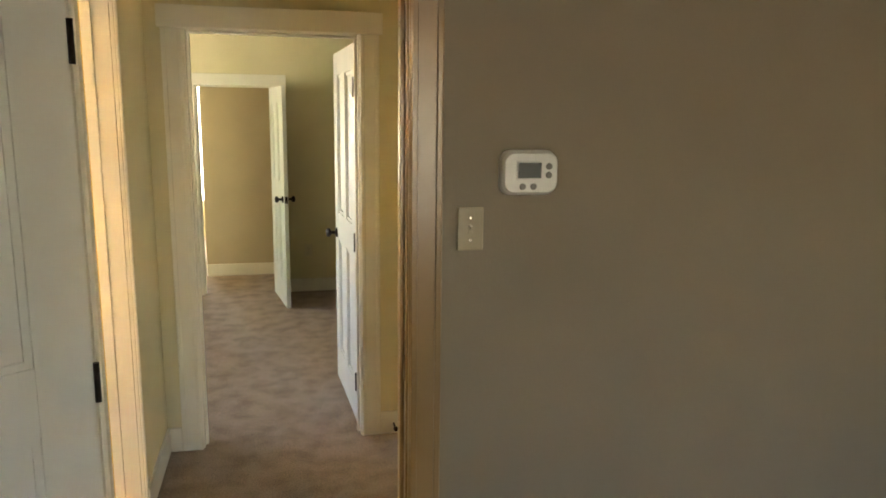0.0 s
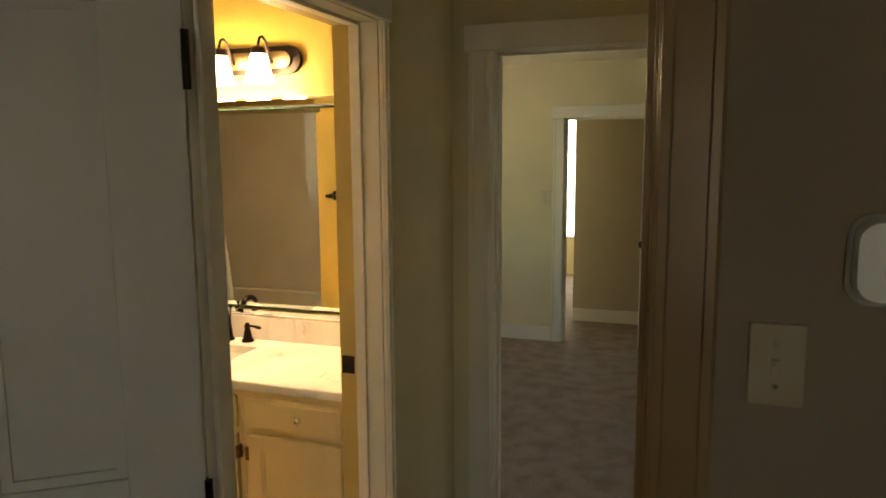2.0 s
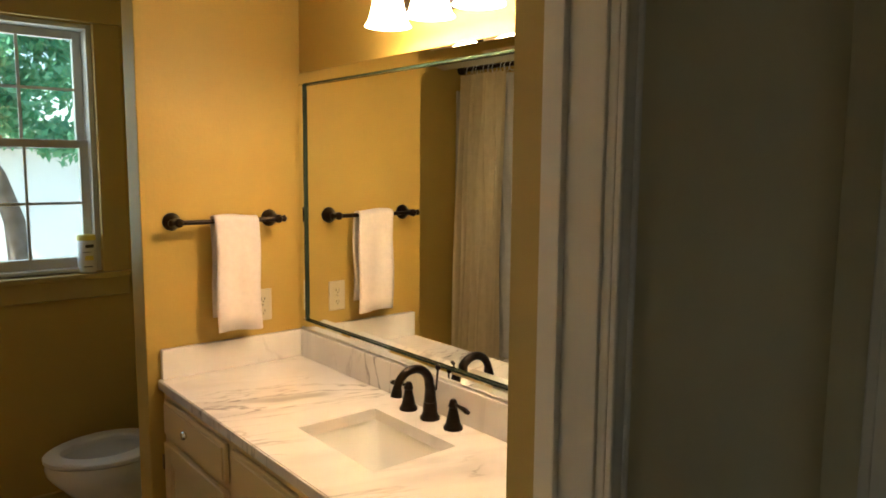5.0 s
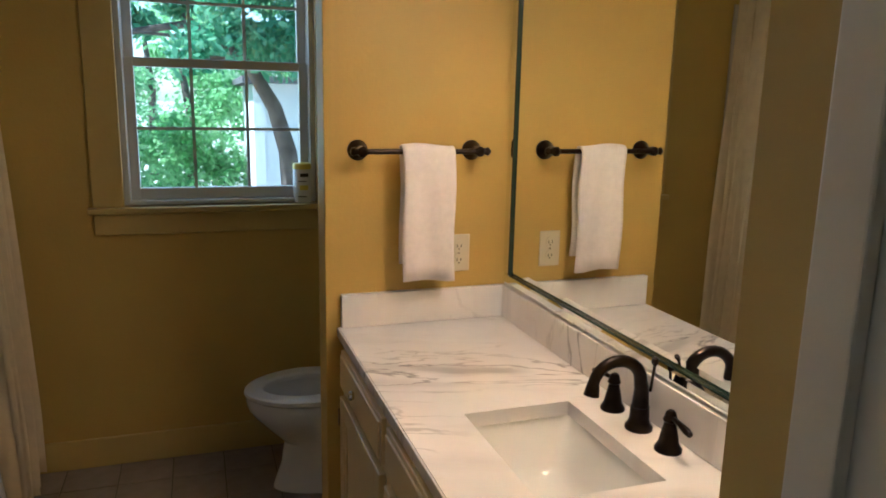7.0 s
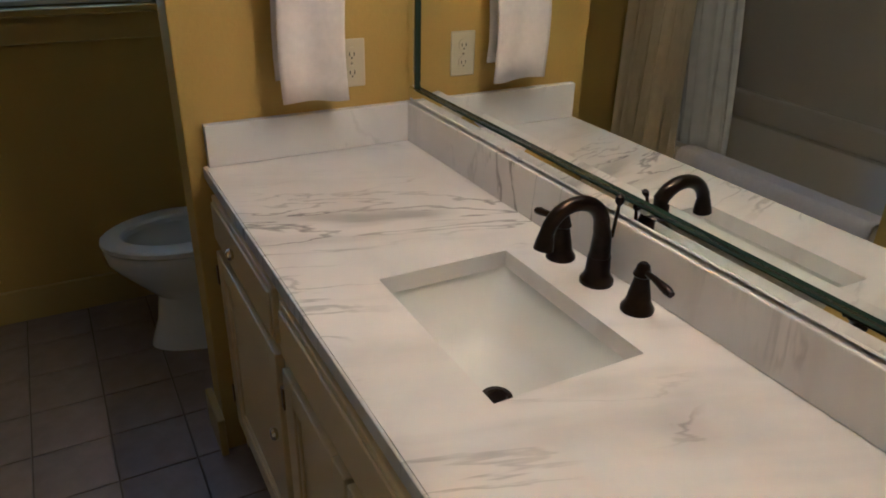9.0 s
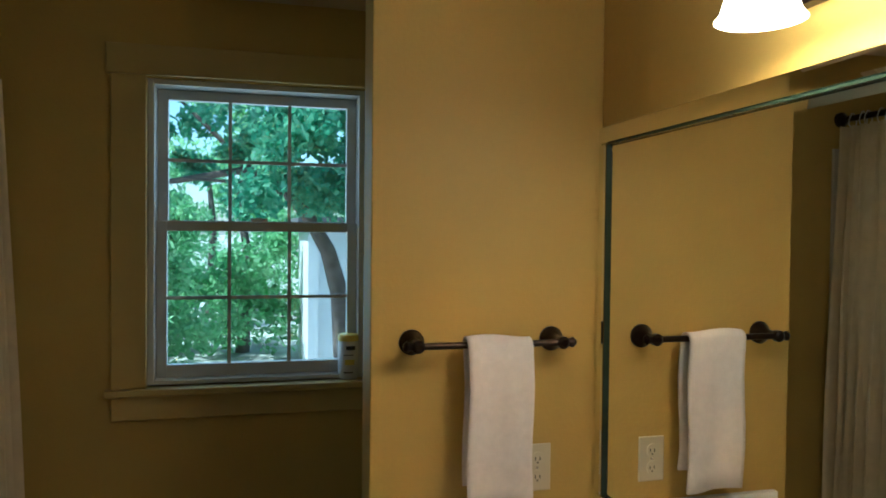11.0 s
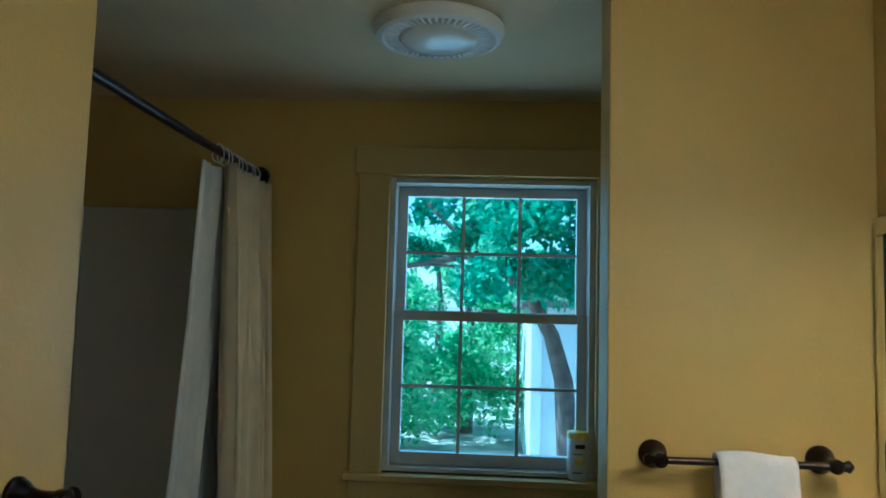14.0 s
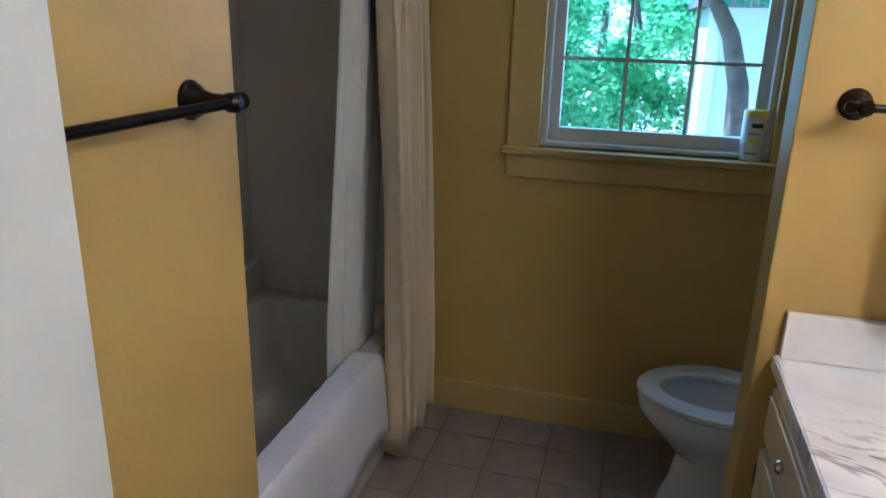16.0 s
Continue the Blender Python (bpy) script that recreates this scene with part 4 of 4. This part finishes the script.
# ---- tub, surround, curtain ----
def tub():
    t = thing("bathtub", "almond white alcove bathtub under a plain surround", "bathtub")
    X0, X1, Y0, Y1, Z = -3.487, -2.023, 0.735, 1.447, 0.42
    bm = bmesh.new()
    rings = []
    for inset, z in ((0.0, 0.0), (0.0, Z - 0.02), (0.012, Z), (0.075, Z), (0.09, Z - 0.015), (0.13, 0.16), (0.19, 0.10)):
        ring = []
        r = 0.012 if inset < 0.05 else 0.09
        ax, bx, ay, by = X0 + inset, X1 - inset, Y0 + inset, Y1 - inset
        for qx, qy, a0 in ((bx - r, by - r, 0), (ax + r, by - r, 90), (ax + r, ay + r, 180), (bx - r, ay + r, 270)):
            for k in range(6):
                w = radians(a0 + k * 18)
                ring.append(bm.verts.new((qx + r * math.cos(w), qy + r * math.sin(w), z)))
        rings.append(ring)
    for p, q in zip(rings, rings[1:]):
        for i in range(len(p)):
            bm.faces.new((p[i], p[(i + 1) % len(p)], q[(i + 1) % len(q)], q[i]))
    bm.faces.new(rings[-1])
    bm.faces.new(rings[0][::-1])
    part("shell", bm, TUBM, t, smooth=True)
    bm = bmesh.new()
    lathe(bm, [(0.025, 0.101), (0.02, 0.105), (0.01, 0.106)], "Z", (-2.30, 1.09, 0), 16)
    part("drain", bm, CHROME, t)
    s = thing("shower_surround", "glossy almond three-wall shower surround with a ledge", "shower surround")
    boxes("back_panel", SURR, [(-3.488, -2.022, 0.721, 0.736, 0.421, 2.02)], s, 0.003)
    boxes("end_panel", SURR, [(-3.489, -3.476, 0.737, 1.44, 0.421, 2.02)], s, 0.003)
    boxes("end_panel", SURR, [(-2.034, -2.021, 0.737, 1.44, 0.421, 2.02)], s, 0.003)
    boxes("ledge", SURR, [(-3.47, -2.04, 0.737, 0.785, 0.421, 0.56)], s, 0.015)
    h = thing("shower", "chrome shower head on a bent wall arm", "shower")
    bm = bmesh.new()
    tube(bm, [(-2.036, 1.09, 1.95), (-2.09, 1.09, 1.965), (-2.14, 1.09, 1.95), (-2.175, 1.09, 1.915)], 0.009, 10)
    lathe(bm, [(0.028, 0), (0.024, -0.008), (0.010, -0.012)], "X", (-2.036, 1.09, 1.95), 18)
    part("arm", bm, CHROME, h, smooth=True)
    bm = bmesh.new()
    lathe(bm, [(0.040, -0.02), (0.041, -0.012), (0.03, 0.02), (0.012, 0.045)], "Z", (0, 0, 0), 20)
    bmesh.ops.rotate(bm, verts=bm.verts, cent=(0, 0, 0), matrix=Matrix.Rotation(radians(38), 3, "Y"))
    bmesh.ops.translate(bm, verts=bm.verts, vec=(-2.195, 1.09, 1.885))
    part("head", bm, CHROME, h, smooth=True)


tub()

RODY, RODZ = 1.398, 2.148
rod = thing("curtain_rod", "dark bronze shower curtain rod above the tub", "curtain rod")
bm = bmesh.new()
tube(bm, [(-3.488, RODY, RODZ), (-2.75, RODY, RODZ - 0.004), (-2.022, RODY, RODZ)], 0.0135, 14)
part("pole", bm, BRONZE, rod, smooth=True)
for xa, s in ((-3.489, 1), (-2.021, -1)):
    bm = bmesh.new()
    lathe(bm, [(0.034, 0), (0.033, s * 0.012), (0.022, s * 0.022), (0.016, s * 0.034)], "X", (xa, RODY, RODZ), 20)
    part("flange", bm, BRONZE, rod, smooth=True)


def drape(name, mat, label, xt, xb, yt, yb, zt, zb, folds, amp_t, amp_b, seed):
    """A gathered cloth from a top line xt to a bottom line xb."""
    rnd = random.Random(seed)
    ph = [rnd.uniform(0, 6.28) for _ in range(4)]
    bm = bmesh.new()
    nu, nv = folds * 12, 26
    grid = []
    for j in range(nv + 1):
        f = j / nv
        e = f ** 1.25
        row = []
        for i in range(nu + 1):
            u = i / nu
            x = (xt[0] + (xt[1] - xt[0]) * u) * (1 - e) + (xb[0] + (xb[1] - xb[0]) * u) * e
            y = yt + (yb - yt) * min(1.0, f * 1.15)
            am = amp_t + (amp_b - amp_t) * f
            w = math.sin(u * folds * 6.283 + ph[0] + 0.7 * math.sin(u * 7 + ph[1] + f * 1.4))
            w = math.copysign(abs(w) ** 0.8, w)
            y += am * w * (0.75 + 0.35 * math.sin(u * 11 + ph[2]))
            y += am * 0.30 * math.sin(u * folds * 14.5 + ph[3] + f * 2.0)
            x += am * 0.35 * math.cos(u * folds * 6.283 + ph[3]) + 0.006 * math.sin(f * 9 + u * 20)
            row.append(bm.verts.new((x, y, zt + (zb - zt) * f + 0.010 * math.sin(u * 9 + ph[1]) * f)))
        grid.append(row)
    for p, q in zip(grid, grid[1:]):
        for i in range(nu):
            bm.faces.new((p[i], p[i + 1], q[i + 1], q[i]))
    ob = part(name, bm, mat, smooth=True)
    md = ob.modifiers.new("thick", "SOLIDIFY")
    md.thickness = 0.002
    tagged(ob, label, "shower curtain")
    return ob


drape("shower_curtain", CURT, "cream fabric shower curtain gathered outside the tub", (-3.43, -3.06), (-3.40, -3.02), 1.425, 1.500, 2.108, 0.045, 7, 0.030, 0.052, 4)
drape("shower_liner", LINER, "white shower liner gathered inside the tub", (-3.40, -2.97), (-3.26, -2.87), 1.380, 1.325, 2.10, 0.30, 5, 0.018, 0.024, 9)
for k in range(9):
    xk = -3.42 + 0.047 * k + 0.012 * math.sin(k * 2.3)
    bm = bmesh.new()
    ring = [(xk + 0.004 * math.sin(a_ * 2), RODY + 0.019 * math.cos(a_), RODZ - 0.010 + 0.030 * math.sin(a_)) for a_ in [i * 6.283 / 16 for i in range(17)]]
    tube(bm, ring, 0.0022, 6, cap=False)
    tagged(part("curtain_ring", bm, PLASTIC, smooth=True), "white plastic curtain ring on the bronze rod", "curtain ring", "curtain rings")


def bath_mat():
    bm = bmesh.new()
    prof = [(1.300, 0.27), (1.340, 0.35), (1.358, 0.41), (1.366, 0.428), (1.39, 0.431), (1.42, 0.431), (1.445, 0.428), (1.456, 0.415), (1.460, 0.38), (1.463, 0.32), (1.467, 0.26), (1.472, 0.20), (1.476, 0.15)]
    n = 40
    grid = []
    for i in range(n + 1):
        f = i / n
        x = -3.02 + 0.93 * f
        row = []
        for k, (y, z) in enumerate(prof):
            h = k / (len(prof) - 1)
            dz = -0.03 * math.sin(f * 4.2) * max(0.0, h - 0.55) + 0.012 * math.sin(f * 23) * max(0.0, h - 0.6)
            dy = 0.010 * (1 + math.sin(f * 15 + h * 2)) * max(0.0, h - 0.6) * 2
            row.append(bm.verts.new((x + 0.01 * math.sin(h * 7), y + dy + 0.0015 * math.sin(f * 60 + k), z + dz)))
        grid.append(row)
    for p, q in zip(grid, grid[1:]):
        for k in range(len(prof) - 1):
            bm.faces.new((p[k], p[k + 1], q[k + 1], q[k]))
    ob = part("bath_towel", bm, CLOTHW, smooth=True)
    md = ob.modifiers.new("thick", "SOLIDIFY")
    md.thickness = 0.010
    md.offset = 0.0
    tagged(ob, "white terry towel draped over the tub rim", "towel")


bath_mat()


# ---- exhaust fan light, canister ----
def fan_light():
    f = thing("exhaust_fan_light", "round white ceiling exhaust fan with a frosted lens", "ceiling fan light")
    c = (-2.80, 2.095)
    bm = bmesh.new()
    lathe(bm, [(0.180, ZC - 0.001), (0.180, ZC - 0.012), (0.172, ZC - 0.030), (0.158, ZC - 0.036), (0.152, ZC - 0.030), (0.150, ZC - 0.012)], "Z", (*c, 0), 48, cap=False)
    part("rim", bm, PLASTIC, f, smooth=True)
    bm = bmesh.new()
    lathe(bm, [(0.149, ZC - 0.006), (0.149, ZC - 0.010)], "Z", (*c, 0), 40)
    part("backing", bm, BLACK, f)
    for k in range(48):
        a_ = k * 6.2832 / 48
        bm = bmesh.new()
        box(bm, 0.108, 0.151, -0.0035, 0.0035, ZC - 0.032, ZC - 0.018)
        bmesh.ops.rotate(bm, verts=bm.verts, cent=(0, 0, 0), matrix=Matrix.Rotation(a_, 3, "Z"))
        bmesh.ops.translate(bm, verts=bm.verts, vec=(*c, 0))
        part("slat", bm, PLASTIC, f)
    bm = bmesh.new()
    lathe(bm, [(0.112, ZC - 0.012), (0.110, ZC - 0.034), (0.100, ZC - 0.045), (0.06, ZC - 0.054), (0.01, ZC - 0.057)], "Z", (*c, 0), 40)
    part("lens", bm, LENS, f, "frosted glass lens", True)


fan_light()


def canister():
    c = thing("wipes_canister", "white cleaning wipes canister with yellow lid on the sill", "canister")
    p = (-3.515, 2.585)
    bm = bmesh.new()
    lathe(bm, [(0.036, 1.086), (0.038, 1.090), (0.038, 1.222), (0.036, 1.226)], "Z", (*p, 0), 28)
    part("body", bm, PLASTIC, c, smooth=True)
    bm = bmesh.new()
    lathe(bm, [(0.039, 1.227), (0.039, 1.242), (0.035, 1.250), (0.02, 1.252)], "Z", (*p, 0), 28)
    part("lid", bm, YELLOW, c, "yellow plastic lid", True)
    def band(z0, z1, a0, a1, m):
        bm = bmesh.new()
        n = 8
        lo, hi = [], []
        for i in range(n + 1):
            t = radians(a0 + (a1 - a0) * i / n)
            lo.append(bm.verts.new((p[0] + 0.0385 * math.cos(t), p[1] + 0.0385 * math.sin(t), z0)))
            hi.append(bm.verts.new((p[0] + 0.0385 * math.cos(t), p[1] + 0.0385 * math.sin(t), z1)))
        for i in range(n):
            bm.faces.new((lo[i], lo[i + 1], hi[i + 1], hi[i]))
        part("label_bar", bm, m, c)
    band(1.195, 1.210, -20, 35, BLACK)
    band(1.140, 1.160, -25, 30, YELLOW)
    band(1.110, 1.114, -35, 20, BLACK)
    band(1.175, 1.178, -35, 20, BLACK)


canister()

bm = bmesh.new()
tube(bm, [(0.50, 3.21, 0.06), (0.50, 3.15, 0.06)], [0.006, 0.006], 8)
lathe(bm, [(0.012, 0), (0.012, -0.015)], "Y", (0.50, 3.15, 0.06), 12)
tagged(part("door_stop_bumper", bm, BRONZE), "small dark door stop on the baseboard", "door stop")
tagged(wall_plate("power_outlet", "ivory power outlet on the far bedroom wall", "outlet", False), "ivory power outlet low on the bedroom wall").matrix_world = pose(0.21, 6.545, 0.40)


# ---- outdoors ----
gm = bmesh.new()
bmesh.ops.create_grid(gm, x_segments=60, y_segments=60, size=400)
for v in gm.verts:
    v.co.z = -0.75
tagged(part("ground", gm, GRASS), "sunlit pale ground and lawn outside", "ground", kind="structure")


def crown(name, centres, n, size, mat, seed, parent):
    """Many small leaves scattered round limbs."""
    rng = np.random.default_rng(seed)
    c = np.array([p[:3] for p in centres])
    r = np.array([p[3] for p in centres])
    pick = rng.integers(0, len(c), n)
    d = rng.normal(size=(n, 3))
    d /= np.linalg.norm(d, axis=1)[:, None]
    pos = c[pick] + d * (r[pick] * rng.random(n) ** 0.55)[:, None] * np.array([1, 1, 0.75])
    u = rng.normal(size=(n, 3))
    u /= np.linalg.norm(u, axis=1)[:, None]
    w = np.cross(u, rng.normal(size=(n, 3)))
    w /= np.linalg.norm(w, axis=1)[:, None]
    s = size * (0.6 + 0.8 * rng.random(n))[:, None]
    verts = np.stack([pos - u * s, pos + w * s * 0.45, pos + u * s, pos - w * s * 0.45], 1).reshape(-1, 3)
    faces = np.arange(4 * n).reshape(n, 4)
    me = bpy.data.meshes.new(name)
    me.from_pydata(verts.tolist(), [], faces.tolist())
    me.materials.append(mat)
    ob = new(name, me)
    ob.parent = parent
    return ob


def arching_tree():
    t = thing("tree", "large leaning tree with arching limb and hanging foliage", "tree")
    trunk = bmesh.new()
    tube(trunk, [(-9.0, 3.30, -0.8), (-9.0, 3.22, 0.3), (-9.0, 3.17, 0.92), (-9.0, 3.03, 1.42), (-9.0, 2.80, 1.82), (-9.0, 2.50, 2.12), (-9.0, 2.11, 2.29), (-9.0, 1.38, 2.15), (-9.0, 0.6, 2.05)], [0.15, 0.125, 0.105, 0.088, 0.072, 0.056, 0.044, 0.03, 0.015], 14)
    part("trunk", trunk, BARK, t, smooth=True)
    for pts, r in (([(-9.0, 2.3, 2.2), (-9.2, 1.8, 2.7), (-9.4, 1.1, 3.4)], [0.035, 0.025, 0.01]), ([(-9.0, 2.6, 2.04), (-8.8, 2.2, 2.14), (-8.6, 1.5, 2.16)], [0.035, 0.025, 0.01])):
        bm = bmesh.new()
        tube(bm, pts, r, 10)
        part("limb", bm, BARK, t, smooth=True)
    rnd = random.Random(5)
    cs = []
    for k in range(60):
        y = rnd.uniform(-1.5, 5.0)
        cs.append((rnd.uniform(-10.2, -8.0), y, rnd.uniform(2.75, 5.0), rnd.uniform(0.25, 0.55)))
    for k in range(26):
        cs.append((rnd.uniform(-9.0, -7.8), rnd.uniform(2.2, 4.2), rnd.uniform(1.75, 3.2), rnd.uniform(0.2, 0.4)))
    for k in range(10):
        cs.append((rnd.uniform(-9.6, -8.6), rnd.uniform(0.3, 2.2), rnd.uniform(2.25, 2.7), rnd.uniform(0.12, 0.28)))
    crown("crown", cs, 26000, 0.056, LEAF2, 3, t)


arching_tree()


def bushy_tree(x, y, h, spread, seed, label):
    t = thing("tree", label, "tree", "trees beyond the window")
    bm = bmesh.new()
    tube(bm, [(x, y, -0.8), (x + 0.1, y + 0.1, h * 0.35), (x, y - 0.1, h * 0.75)], [0.14, 0.10, 0.04], 10)
    part("trunk", bm, BARK, t, smooth=True)
    rnd = random.Random(seed)
    cs = []
    for k in range(46):
        a_ = rnd.uniform(0, 6.283)
        q = spread * rnd.random() ** 0.6
        cs.append((x + q * math.cos(a_), y + q * math.sin(a_), rnd.uniform(-0.4, h), rnd.uniform(0.3, 0.7)))
    crown("crown", cs, 11000, 0.075, LEAF, seed, t)


bushy_tree(-14.0, -0.8, 3.6, 1.9, 11, "leafy sunlit green shrub tree on the lawn")
bushy_tree(-12.6, 0.2, 2.0, 1.3, 17, "leafy sunlit green shrub on the lawn")
bushy_tree(-15.5, 2.0, 3.2, 1.8, 12, "leafy sunlit green shrub tree on the lawn")
bushy_tree(-19.0, -4.0, 5.5, 3.0, 13, "broad leafy tree further off")
bushy_tree(-22.0, 1.0, 5.0, 3.0, 14, "broad leafy tree further off")
bushy_tree(-24.0, 5.5, 6.0, 3.0, 15, "broad leafy tree further off")
bushy_tree(-20.0, -10.0, 7.0, 3.5, 16, "broad leafy tree further off")


def outbuilding():
    h = thing("outbuilding", "white sided building beyond the tree", "building")
    boxes("wall", SIDING, [(-15.0, -12.0, 3.05, 8.0, -0.8, 1.75)], h)
    boxes("corner_board", SIDING, [(-12.0, -11.97, 3.02, 3.18, -0.8, 1.75)], h)
    boxes("roof", ROOFM, [(-15.3, -11.7, 2.85, 8.3, 1.75, 1.85)], h)
    w = boxes("window", VINYL, [(-12.0, -11.96, 4.75, 5.55, 0.1, 1.0)], h)
    boxes("pane", SCREEN, [(-11.96, -11.955, 4.82, 5.48, 0.17, 0.93)], w)


outbuilding()

# ---- floor tiles ----
base = bpy.data.objects["floor_bathroom_base"]
TS, GAP = 0.205, 0.005
bm = bmesh.new()
box(bm, -TS / 2 + GAP / 2, TS / 2 - GAP / 2, -TS / 2 + GAP / 2, TS / 2 - GAP / 2, -0.008, 0.0, 0.0015)
tile_mesh = finish(bm, "floor_tile", TILE)
for i in range(-1, 15):
    for j in range(0, 9):
        xc, yc2 = -3.40 + TS * i, 1.50 + TS * j
        if xc + TS / 2 > -0.70 or yc2 > 3.1 or (xc > -2.4 and yc2 > 2.75):
            continue
        ob = new("floor_tile", tile_mesh)
        ob.parent = base
        ob.location = (xc, yc2, 0.0)
